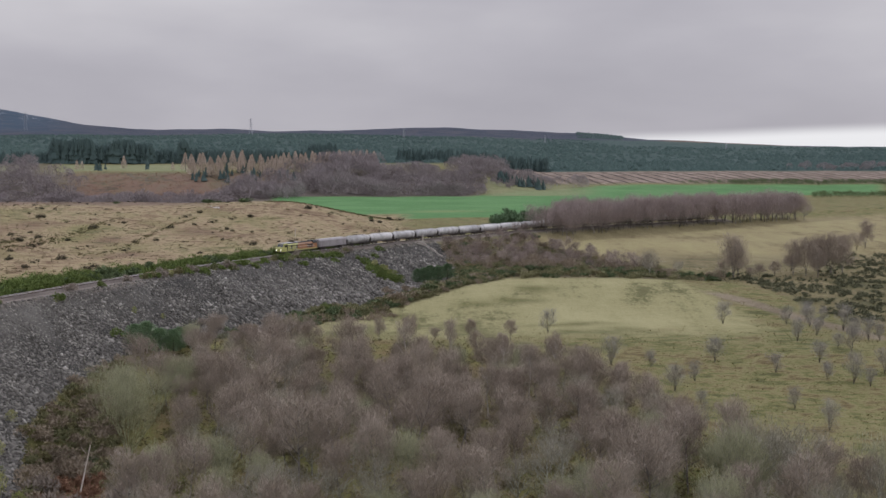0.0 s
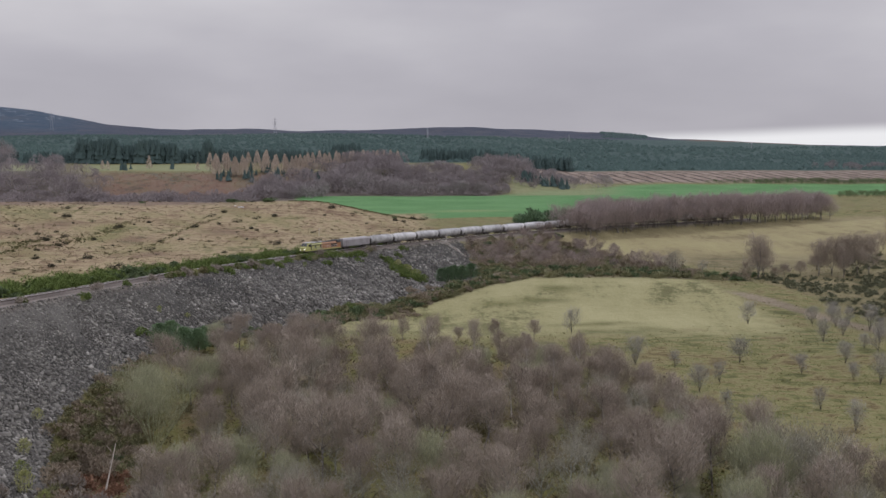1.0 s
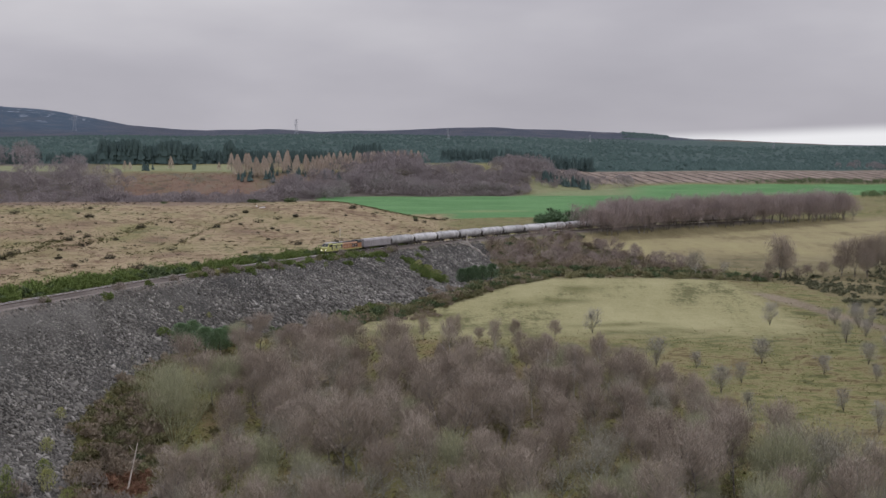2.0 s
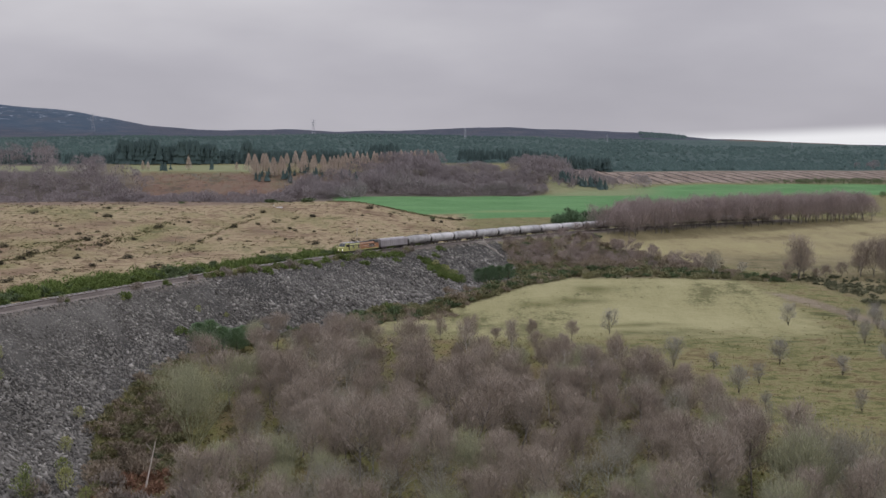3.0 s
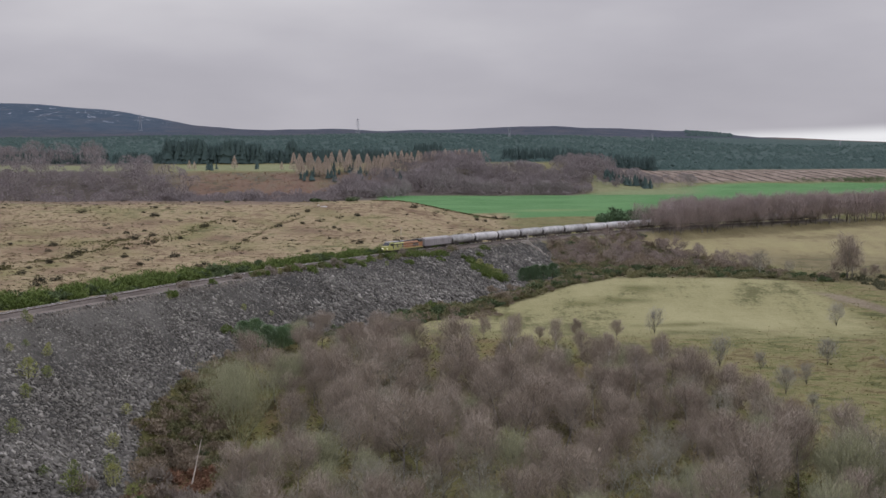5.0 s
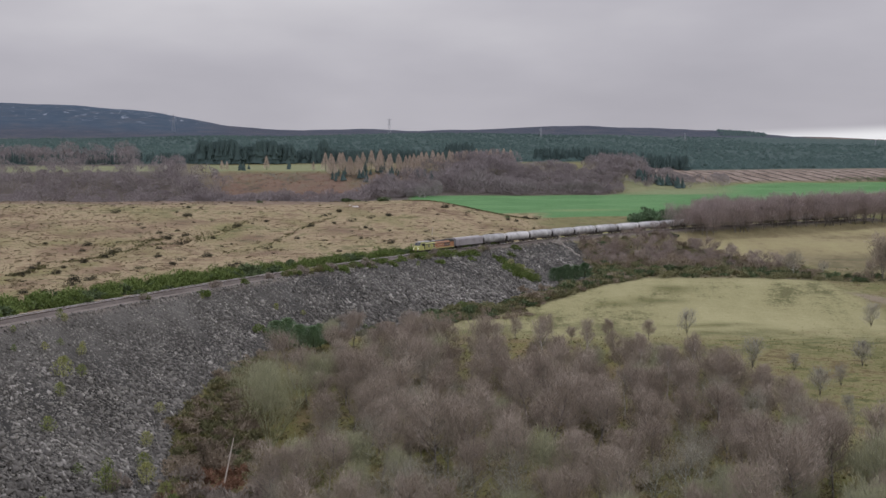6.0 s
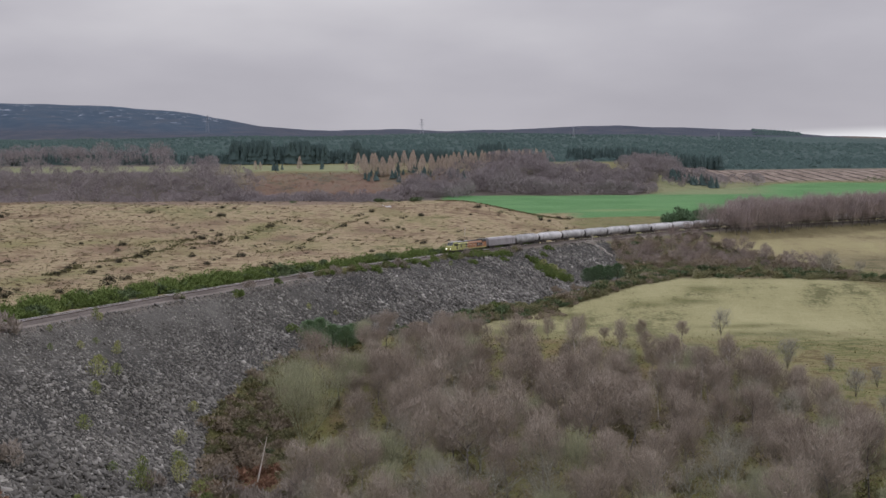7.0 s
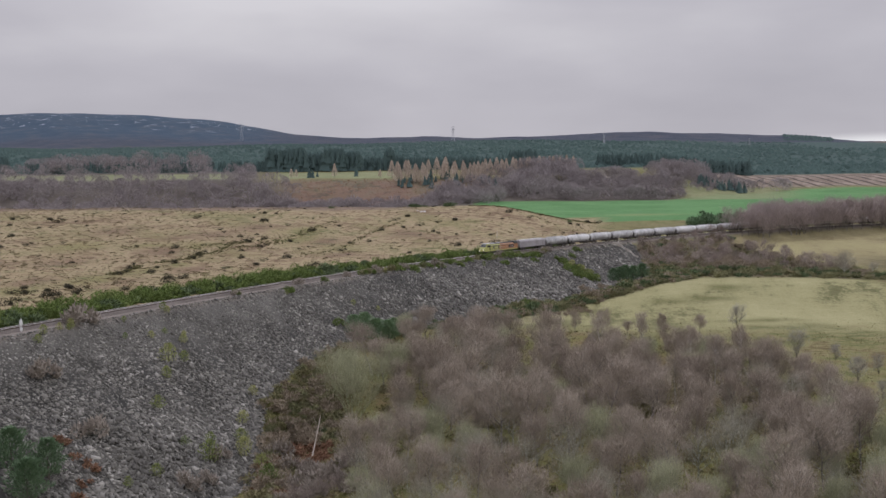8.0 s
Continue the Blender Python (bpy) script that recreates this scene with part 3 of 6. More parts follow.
def ground_material():
    m = bpy.data.materials.new("open_country")
    m.use_nodes = True
    t = m.node_tree
    t.nodes.clear()
    where = node(t, "ShaderNodeNewGeometry").outputs["Position"]

    def noise_at(size, detail=4.0, rough=0.6, stretch=None):
        v = where
        if stretch:
            sv = node(t, "ShaderNodeVectorMath", {0: where}, operation="MULTIPLY")
            sv.inputs[1].default_value = stretch
            v = sv.outputs[0]
        return node(t, "ShaderNodeTexNoise", {"Vector": v}, Scale=1.0 / size, Detail=detail, Roughness=rough).outputs[0]

    n60, n18, n5, n1 = noise_at(60), noise_at(18, 5), noise_at(5, 5, 0.65), noise_at(0.9, 3)
    turned = node(t, "ShaderNodeMapping", {"Vector": where})
    turned.inputs["Rotation"].default_value, turned.inputs["Scale"].default_value = (0, 0, radians(8)), (1.0, 0.22, 1.0)
    streak = node(t, "ShaderNodeTexNoise", {"Vector": turned.outputs[0]}, Scale=1 / 9.0, Detail=5.0, Roughness=0.65).outputs[0]
    across = node(t, "ShaderNodeMapping", {"Vector": where})
    across.inputs["Rotation"].default_value, across.inputs["Scale"].default_value = (0, 0, radians(-12)), (0.45, 1.0, 1.0)
    wisps = node(t, "ShaderNodeTexNoise", {"Vector": across.outputs[0]}, Scale=1 / 3.2, Detail=6.0, Roughness=0.7).outputs[0]
    lines = node(t, "ShaderNodeMapping", {"Vector": where})
    lines.inputs["Rotation"].default_value = (0, 0, radians(-8.5))
    furrow = node(t, "ShaderNodeTexWave", {"Vector": lines.outputs[0]}, Scale=1 / 46.0, Distortion=2.0, Detail=3.0).outputs["Fac"]
    blend = maths(t, "ADD", maths(t, "MULTIPLY", n18, 0.5), maths(t, "MULTIPLY", n5, 0.3))
    blend = maths(t, "ADD", blend, maths(t, "MULTIPLY", n1, 0.2))
    streaky = maths(t, "ADD", maths(t, "MULTIPLY", streak, 0.6), maths(t, "MULTIPLY", n1, 0.4))
    big = maths(t, "ADD", maths(t, "MULTIPLY", n60, 0.7), maths(t, "MULTIPLY", n5, 0.3))
    def spread(v, k):
        return maths(t, "ADD", maths(t, "MULTIPLY", maths(t, "SUBTRACT", v, 0.5), k), 0.5)

    # rough valley pasture is the base
    col = ramp(t, spread(maths(t, "ADD", maths(t, "MULTIPLY", blend, 0.5), maths(t, "MULTIPLY", wisps, 0.5)), 1.5), [(0.38, (0.072, 0.076, 0.028)), (0.44, (0.118, 0.117, 0.043)), (0.49, (0.165, 0.156, 0.064)), (0.53, (0.200, 0.178, 0.084)), (0.565, (0.148, 0.118, 0.054)), (0.61, (0.11, 0.084, 0.038))])
    looks = {
        # bed beneath the loose rocks, painted dark as the shade in their gaps
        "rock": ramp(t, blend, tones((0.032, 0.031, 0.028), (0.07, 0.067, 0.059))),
        "ballast": ramp(t, blend, tones((0.135, 0.115, 0.096), (0.20, 0.172, 0.147))),
        "moor": ramp(t, spread(maths(t, "ADD", maths(t, "ADD", maths(t, "MULTIPLY", big, 0.36), maths(t, "MULTIPLY", streaky, 0.3)), maths(t, "MULTIPLY", wisps, 0.34)), 3.3), [(0.30, (0.115, 0.105, 0.046)), (0.37, (0.215, 0.182, 0.088)), (0.42, (0.295, 0.238, 0.14)), (0.54, (0.282, 0.219, 0.131)), (0.595, (0.205, 0.15, 0.086)), (0.66, (0.14, 0.092, 0.055))]),
        "peat": ramp(t, maths(t, "ADD", maths(t, "MULTIPLY", streaky, 0.4), maths(t, "MULTIPLY", wisps, 0.6)), [(0.42, (0.10, 0.072, 0.045)), (0.5, (0.165, 0.105, 0.068)), (0.58, (0.20, 0.142, 0.088))]),
        "sedge": ramp(t, maths(t, "ADD", maths(t, "MULTIPLY", streaky, 0.4), maths(t, "MULTIPLY", wisps, 0.6)), [(0.42, (0.105, 0.105, 0.042)), (0.5, (0.19, 0.172, 0.072)), (0.58, (0.235, 0.198, 0.095))]),
        "field": ramp(t, maths(t, "ADD", maths(t, "MULTIPLY", big, 0.5), maths(t, "MULTIPLY", streaky, 0.5)), [(0.42, (0.12, 0.115, 0.05)), (0.465, (0.245, 0.228, 0.11)), (0.58, (0.305, 0.282, 0.145))]),
        "field2": ramp(t, maths(t, "ADD", maths(t, "MULTIPLY", big, 0.5), maths(t, "MULTIPLY", streaky, 0.5)), [(0.42, (0.15, 0.12, 0.06)), (0.475, (0.24, 0.203, 0.105)), (0.58, (0.285, 0.255, 0.125))]),
        "green": ramp(t, big, [(0.42, (0.075, 0.175, 0.06)), (0.58, (0.105, 0.215, 0.08))]),
        "bracken": ramp(t, blend, tones((0.09, 0.075, 0.055), (0.18, 0.115, 0.082), (0.16, 0.13, 0.09))),
        "pasture": ramp(t, blend, tones((0.16, 0.175, 0.085), (0.22, 0.225, 0.12))),
        "clear": mixed(t, ramp(t, furrow, [(0.05, (1, 1, 1)), (0.25, (0, 0, 0))]), ramp(t, blend, tones((0.13, 0.10, 0.075), (0.21, 0.165, 0.13), (0.29, 0.235, 0.185))), (0.06, 0.045, 0.034)),
        # forest floor follows the hazed colour of the spruces above it
        "forest": ramp(t, blend, tones((0.040, 0.066, 0.059), (0.056, 0.088, 0.078))),
        "copse": ramp(t, blend, tones((0.085, 0.072, 0.06), (0.135, 0.115, 0.095))),
        "verge": ramp(t, blend, tones((0.16, 0.135, 0.07), (0.235, 0.2, 0.105))),
        "heath": ramp(t, blend, tones((0.12, 0.086, 0.062), (0.215, 0.155, 0.115))),
        # far hill tinted blue to imitate haze
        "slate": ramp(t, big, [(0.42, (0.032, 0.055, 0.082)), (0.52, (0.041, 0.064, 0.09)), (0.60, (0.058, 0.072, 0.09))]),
        "brush": ramp(t, blend, tones((0.075, 0.07, 0.035), (0.15, 0.125, 0.065), (0.22, 0.185, 0.105))),
        "worn": ramp(t, blend, tones((0.15, 0.20, 0.075), (0.22, 0.23, 0.11))),
        "scree": ramp(t, blend, tones((0.07, 0.066, 0.057), (0.125, 0.118, 0.103))),
        "rust": ramp(t, blend, tones((0.10, 0.058, 0.034), (0.20, 0.108, 0.062))),
        "hollow": ramp(t, blend, tones((0.07, 0.062, 0.035), (0.12, 0.10, 0.06))),
        "damp": ramp(t, blend, tones((0.07, 0.075, 0.026), (0.13, 0.123, 0.046))),
        "path": ramp(t, blend, tones((0.15, 0.12, 0.078), (0.225, 0.186, 0.128))),
        "upland": ramp(t, big, tones((0.10, 0.075, 0.06), (0.15, 0.11, 0.085))),
        "wood": ramp(t, blend, tones((0.085, 0.085, 0.03), (0.145, 0.14, 0.045), (0.165, 0.125, 0.06))),
        # dark heather shifted to blue for the hazy distance
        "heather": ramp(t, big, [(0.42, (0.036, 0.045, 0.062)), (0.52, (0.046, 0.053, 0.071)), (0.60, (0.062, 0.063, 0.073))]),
    }
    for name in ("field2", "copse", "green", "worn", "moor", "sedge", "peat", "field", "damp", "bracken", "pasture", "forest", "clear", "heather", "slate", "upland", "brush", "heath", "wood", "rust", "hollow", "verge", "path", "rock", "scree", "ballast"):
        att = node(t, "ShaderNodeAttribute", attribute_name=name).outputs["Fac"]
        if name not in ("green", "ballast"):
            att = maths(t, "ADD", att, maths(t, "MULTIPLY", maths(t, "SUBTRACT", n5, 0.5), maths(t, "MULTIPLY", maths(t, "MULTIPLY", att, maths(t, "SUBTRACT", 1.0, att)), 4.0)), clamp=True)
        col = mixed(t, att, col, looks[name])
    drift = ramp(t, noise_at(24, 5, 0.7, (0.7, 1.0, 2.5)), [(0.62, (0, 0, 0)), (0.645, (1, 1, 1))])
    col = mixed(t, maths(t, "MULTIPLY", drift, node(t, "ShaderNodeAttribute", attribute_name="snow").outputs["Fac"]), col, (0.6, 0.62, 0.66))
    b = node(t, "ShaderNodeBsdfPrincipled", {"Base Color": col}, Roughness=0.95)
    b.inputs["Specular IOR Level"].default_value = 0.15
    bn = node(t, "ShaderNodeBump", {"Height": maths(t, "ADD", maths(t, "ADD", n1, n5), maths(t, "MULTIPLY", wisps, 1.6))}, Strength=0.8, Distance=0.42)
    t.links.new(bn.outputs[0], b.inputs["Normal"])
    node(t, "ShaderNodeOutputMaterial", {0: b.outputs[0]})
    return m


def build_ground():
    az = np.concatenate([np.arange(-180, -40, 4.0), np.arange(-38, 26, 0.27), np.arange(28, 180, 4.0)])
    r = np.concatenate([[0.5], 6 * 1.1 ** np.arange(32), np.geomspace(130, 700, 250), np.geomspace(710, 4700, 150)])
    A, R = np.meshgrid(np.radians(az), r)
    x, y = R * np.sin(A), R * np.cos(A)
    z = ground(x, y) + lump(x, y, 6, 5) * 0.18 * (beside(x, y) > 8)
    rows, cols = x.shape
    i = np.arange(rows - 1)[:, None] * cols
    j = np.arange(cols)[None, :]
    k = (j + 1) % cols
    faces = np.stack([i + j, i + cols + j, i + cols + k, i + k], -1).reshape(-1, 4)[:, ::-1]
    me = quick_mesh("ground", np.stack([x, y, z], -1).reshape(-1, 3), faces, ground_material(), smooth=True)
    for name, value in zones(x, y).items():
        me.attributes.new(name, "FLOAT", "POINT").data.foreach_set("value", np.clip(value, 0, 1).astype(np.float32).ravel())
    return tagged(new("ground", me), "rolling Scottish moor, pasture and forest ground in winter", "ground", kind="structure")


land = build_ground()


def floor(x, y):
    """Height of the land as one number."""
    return float(ground(x, y))


# ---- the railway ----
def along(y0, metres_list):
    """Places on the centre line at distances from y0, with heading."""
    ys = np.arange(60, 1000, 0.25)
    xs = rail_x(ys)
    d = np.concatenate([[0], np.cumsum(np.hypot(np.diff(xs), np.diff(ys)))])
    d0 = np.interp(y0, ys, d)
    y = np.interp(np.asarray(metres_list, float) + d0, d, ys)
    return rail_x(y), y, np.degrees(np.arctan(rail_slope(y)))


TRACK_Y0, TRACK_LEN = 100, 640
railway = thing("railway_track", "single railway line of worn rails on grey ballast", "railway", kind="structure")


def sweep(name, profile, mat, step=4.0, parent=None):
    px, py, h = along(TRACK_Y0, np.arange(0, TRACK_LEN, step))
    secs = []
    for x, y, a in zip(px, py, np.radians(h)):
        secs.append([(x + o * math.cos(a), y - o * math.sin(a), z) for o, z in profile])
    return part(name, loft(secs), mat, parent)


sweep("ballast", [(-3.2, -0.75), (-2.0, -0.28), (2.0, -0.28), (3.3, -0.75), (3.3, -1.2), (-3.2, -1.2)], M["ballast"], parent=railway)
for o in (-0.7525, 0.7525):
    web = sweep("rail", [(o - 0.07, -0.22), (o - 0.02, -0.18), (o - 0.02, -0.07), (o + 0.02, -0.07), (o + 0.02, -0.18), (o + 0.07, -0.22)], M["rail_web"], parent=railway)
    sweep("rail_head", [(o - 0.045, -0.07), (o - 0.045, 0.0), (o + 0.045, 0.0), (o + 0.045, -0.07)], M["rail"], parent=web)


def sleepers():
    px, py, h = along(TRACK_Y0, np.arange(0, 560, 0.65))
    a = np.radians(h)
    c, s = np.cos(a), np.sin(a)
    corners = np.array([(i, j, k) for k in (-0.3, -0.2) for i, j in ((-1.25, -0.13), (1.25, -0.13), (1.25, 0.13), (-1.25, 0.13))])
    v = np.stack([px[:, None] + corners[None, :, 0] * c[:, None] + corners[None, :, 1] * s[:, None], py[:, None] - corners[None, :, 0] * s[:, None] + corners[None, :, 1] * c[:, None], np.broadcast_to(corners[None, :, 2], (len(px), 8))], -1)
    f = np.array([(4, 5, 6, 7), (0, 1, 5, 4), (1, 2, 6, 5), (2, 3, 7, 6), (3, 0, 4, 7)])
    faces = (np.arange(len(px))[:, None, None] * 8 + f[None]).reshape(-1, 4)
    tagged(link("sleepers", quick_mesh("sleepers", v.reshape(-1, 3), faces, M["sleeper"]), railway), "weathered grey-brown sleepers", kind="stuff")


sleepers()


# vehicles: +y is the way to the front, x to the side, z = 0 on the rails
def wheelset(bogie, y):
    w = part("wheelset", rod((-0.75, y, 0.46), (0.75, y, 0.46), 0.09), M["steel"], bogie)
    bm = w.data
    b = bmesh.new()
    b.from_mesh(bm)
    for sx in (-1, 1):
        add_rod(b, (sx * 0.68, y, 0.46), (sx * 0.80, y, 0.46), 0.46, seg=16)
    b.to_mesh(bm)
    b.free()


def bogie(parent, yc, axles):
    b = box(-1.1, -0.85, yc - axles[-1] - 0.75, yc + axles[-1] + 0.75, 0.42, 0.82, bevel=0.05)
    add_box(b, 0.85, 1.1, yc - axles[-1] - 0.75, yc + axles[-1] + 0.75, 0.42, 0.82, bevel=0.05)
    add_box(b, -0.9, 0.9, yc - 0.35, yc + 0.35, 0.5, 0.95)
    for a in axles:
        for sx in (-1, 1):
            add_box(b, sx * 1.0 - 0.16, sx * 1.0 + 0.16, yc + a - 0.22, yc + a + 0.22, 0.28, 0.66)
    g = part("bogie", b, M["under"], parent)
    for a in axles:
        wheelset(g, yc + a)
    return g


def buffers(parent, y, sign):
    for sx in (-0.88, 0.88):
        b = rod((sx, y, 1.05), (sx, y + sign * 0.45, 1.05), 0.11)
        add_rod(b, (sx, y + sign * 0.45, 1.05), (sx, y + sign * 0.52, 1.05), 0.25, seg=12)
        part("buffer", b, M["steel"], parent)


def prism(outline, y0, y1):
    """A body with the cross section outline (x, z), from y0 to y1."""
    return loft([[(x, y, z) for x, z in outline] for y in (y0, y1)])


def locomotive():
    t = thing("diesel_locomotive", "yellow-green and orange diesel freight locomotive heading a train", "locomotive")
    half = 10.7
    part("underframe", box(-1.3, 1.3, -half, half, 0.95, 1.25, bevel=0.06), M["yellow"], t, "dirty yellow underframe")
    part("fuel_tank", box(-1.25, 1.25, -2.6, 2.6, 0.35, 0.98, bevel=0.12), M["under"], t)
    for yc in (-6.7, 6.7):
        bogie(t, yc, (-1.85, 0, 1.85))
    # front cab with its raked nose
    cab = loft([
        [(-1.3, 10.9, 1.0), (1.3, 10.9, 1.0), (1.25, 10.9, 2.15), (-1.25, 10.9, 2.15)],
        [(-1.35, 10.5, 1.0), (1.35, 10.5, 1.0), (1.3, 10.3, 2.45), (-1.3, 10.3, 2.45)],
        [(-1.35, 9.4, 1.0), (1.35, 9.4, 1.0), (1.2, 9.4, 3.62), (-1.2, 9.4, 3.62)],
        [(-1.35, 7.3, 1.0), (1.35, 7.3, 1.0), (1.2, 7.3, 3.75), (-1.2, 7.3, 3.75)],
    ])
    cab = part("cab", cab, M["yellow"], t, "yellow-green cab with a raked nose")
    for sx in (-1, 1):
        b = bmesh.new()
        p = [(sx * 0.06, 10.21, 2.58), (sx * 1.17, 10.21, 2.58), (sx * 1.08, 9.5, 3.5), (sx * 0.06, 9.5, 3.5)]
        p = [Vector(q) + Vector((0, 0.05, 0.05)) for q in p]
        vs = [b.verts.new(q) for q in p]
        vs2 = [b.verts.new(q - Vector((0, 0.06, 0.05))) for q in p]
        b.faces.new(vs if sx < 0 else vs[::-1])
        for i in range(4):
            b.faces.new((vs[i], vs2[i], vs2[(i + 1) % 4], vs[(i + 1) % 4]))
        part("windscreen", b, M["glass"], cab)
        part("side_window", box(sx * 1.27 - 0.06, sx * 1.27 + 0.06, 8.0, 9.2, 2.45, 3.2, bevel=0.03), M["glass"], cab)
        part("headlight", rod((sx * 0.85, 10.86, 1.55), (sx * 0.85, 10.95, 1.55), 0.13, seg=14), M["lit"], cab, "lit white headlight")
        part("cab_door", box(sx * 1.31 - 0.05, sx * 1.31 + 0.05, 7.4, 7.9, 1.3, 3.3, bevel=0.02), M["black"], cab)
    part("roof_panel", box(-1.0, 1.0, 7.35, 9.5, 3.68, 3.84, bevel=0.06), M["roofgrey"], cab, "pale cab roof")
    # long hood
    hood = [(-1.3, 1.25), (1.3, 1.25), (1.3, 2.9), (0.95, 3.45), (-0.95, 3.45), (-1.3, 2.9)]
    front = part("engine_hood", prism(hood, 1.0, 7.3), M["yellow"], t, "yellow-green louvred engine hood")
    rear = part("radiator_hood", prism(hood, -8.2, 1.0), M["orange"], t, "orange rear hood with black roof")
    for sx in (-1, 1):
        part("upper_band", box(sx * 1.285 - 0.045, sx * 1.285 + 0.045, 1.1, 7.25, 2.72, 2.98, bevel=0.02), M["black"], front, "black band under the roof")
        part("upper_band", box(sx * 1.285 - 0.045, sx * 1.285 + 0.045, -5.2, 0.9, 2.82, 2.98, bevel=0.02), M["black"], rear, "black band under the roof")
    for y in np.arange(1.6, 7.0, 1.05):
        for sx in (-1, 1):
            part("louvre", box(sx * 1.31 - 0.03, sx * 1.31 + 0.03, y, y + 0.75, 1.75, 2.65, bevel=0.015), M["black"] if int(y * 2) % 3 == 0 else M["yellow"], front)
    for y in np.arange(-7.8, 0.6, 1.2):
        for sx in (-1, 1):
            part("louvre", box(sx * 1.31 - 0.03, sx * 1.31 + 0.03, y, y + 0.9, 1.6, 2.75, bevel=0.015), M["black"] if y < -5 else M["orange"], rear)
    part("roof", box(-1.02, 1.02, -8.2, 7.3, 3.42, 3.62, bevel=0.05), M["black"], t, "sooty black roof")
    for y in (-7.2, -5.4, -3.6):
        part("cooling_fan", rod((0, y, 3.58), (0, y, 3.72), 0.7, seg=18), M["under"], t)
    part("exhaust", box(-0.35, 0.35, 0.0, 1.3, 3.58, 3.9, bevel=0.06), M["roofgrey"], t)
    part("intake_box", box(-0.8, 0.8, 3.4, 6.4, 3.58, 3.82, bevel=0.06), M["roofgrey"], t, "pale roof box")
    wing = [(-1.45, 2.9), (1.45, 2.9), (1.45, 3.3), (1.1, 3.85), (-1.1, 3.85), (-1.45, 3.3)]
    part("radiator", prism(wing, -10.2, -7.9), M["black"], t, "black flared radiator housing")
    part("rear_cab", prism([(-1.3, 1.25), (1.3, 1.25), (1.3, 2.9), (-1.3, 2.9)], -10.5, -8.2), M["orange"], t, "orange end body")
    part("rear_panel", box(-1.0, 1.0, -10.6, -10.45, 1.6, 3.0, bevel=0.04), M["black"], t)
    buffers(t, half, 1)
    buffers(t, -half, -1)
    for sx in (-1, 1):
        b = bmesh.new()
        for y in np.arange(-8.0, 7.1, 1.5):
            add_rod(b, (sx * 1.36, y, 1.25), (sx * 1.36, y, 2.2), 0.025, seg=5)
        add_rod(b, (sx * 1.36, -8.0, 2.2), (sx * 1.36, 7.0, 2.2), 0.025, seg=5)
        part("handrail", b, M["white"], t)
    return t


def wagon_frame(t, half):
    part("underframe", box(-1.2, 1.2, -half, half, 0.92, 1.18, bevel=0.04), M["under"], t, "dirt-covered underframe")
    for yc in (-half + 2.6, half - 2.6):
        bogie(t, yc, (-0.95, 0.95))
    buffers(t, half, 1)
    buffers(t, -half, -1)


def tank_wagon():
    t = thing("tank_wagon", "grey cement-dusted bogie tank wagon in a moving freight train", "freight wagon", "wagons of the train")
    half = 7.35
    wagon_frame(t, half)
    secs = []
    for y, r, zc in ((-7.3, 0.7, 2.42), (-7.15, 1.1, 2.42), (-6.7, 1.36, 2.41), (-4.5, 1.47, 2.40), (-0.2, 1.49, 2.38), (0.2, 1.49, 2.38), (4.5, 1.47, 2.40), (6.7, 1.36, 2.41), (7.15, 1.1, 2.42), (7.3, 0.7, 2.42)):
        secs.append([(r * math.cos(a), y, zc + r * math.sin(a)) for a in np.linspace(0, 2 * math.pi, 20, endpoint=False)])
    tank = part("tank", loft(secs), M["tank"], t, "pale grey dust-streaked tank barrel", smooth=True)
    for y in (-5.2, -2.6, 0.0, 2.6, 5.2):
        b = bmesh.new()
        r = 1.50
        secs = [[(r * math.cos(a), y + d, 2.39 + r * math.sin(a)) for a in np.linspace(0, 2 * math.pi, 20, endpoint=False)] for d in (-0.05, 0.05)]
        b.free()
        part("band", loft(secs), M["tank"], tank)
    for y in (-4.0, 0.0, 4.0):
        part("hatch", rod((0, y, 3.84), (0, y, 4.02), 0.34, seg=14), M["boxgrey"], tank)
    for y in (-5.2, 5.2):
        part("saddle", box(-1.15, 1.15, y - 0.3, y + 0.3, 1.15, 1.75, bevel=0.05), M["under"], t)
    part("walkway", box(-0.3, 0.3, -5.5, 5.5, 3.89, 3.94), M["galv"], tank)
    for y in (-half + 0.12, half - 0.12):
        b = bmesh.new()
        for sx in (-0.25, 0.25):
            add_rod(b, (sx + 0.8, y, 1.15), (sx + 0.8, y, 3.6), 0.03, seg=5)
        for z in np.arange(1.5, 3.5, 0.4):
            add_rod(b, (0.55, y, z), (1.05, y, z), 0.02, seg=5)
        part("ladder", b, M["under"], t)
    # dark plates added at both ends to imitate shade between the wagons
    for sy in (-1, 1):
        part("end_frame", box(-1.1, 1.1, sy * 7.24 - 0.08, sy * 7.24 + 0.08, 1.1, 2.7, bevel=0.05), M["steel"], t, "dark plate added for the shade between wagons")
    for y in (-1.6, 0.0, 1.6):
        part("discharge_pipe", rod((0, y, 1.2), (0, y, 0.55), 0.2, 0.12, seg=10), M["under"], t)
    return t


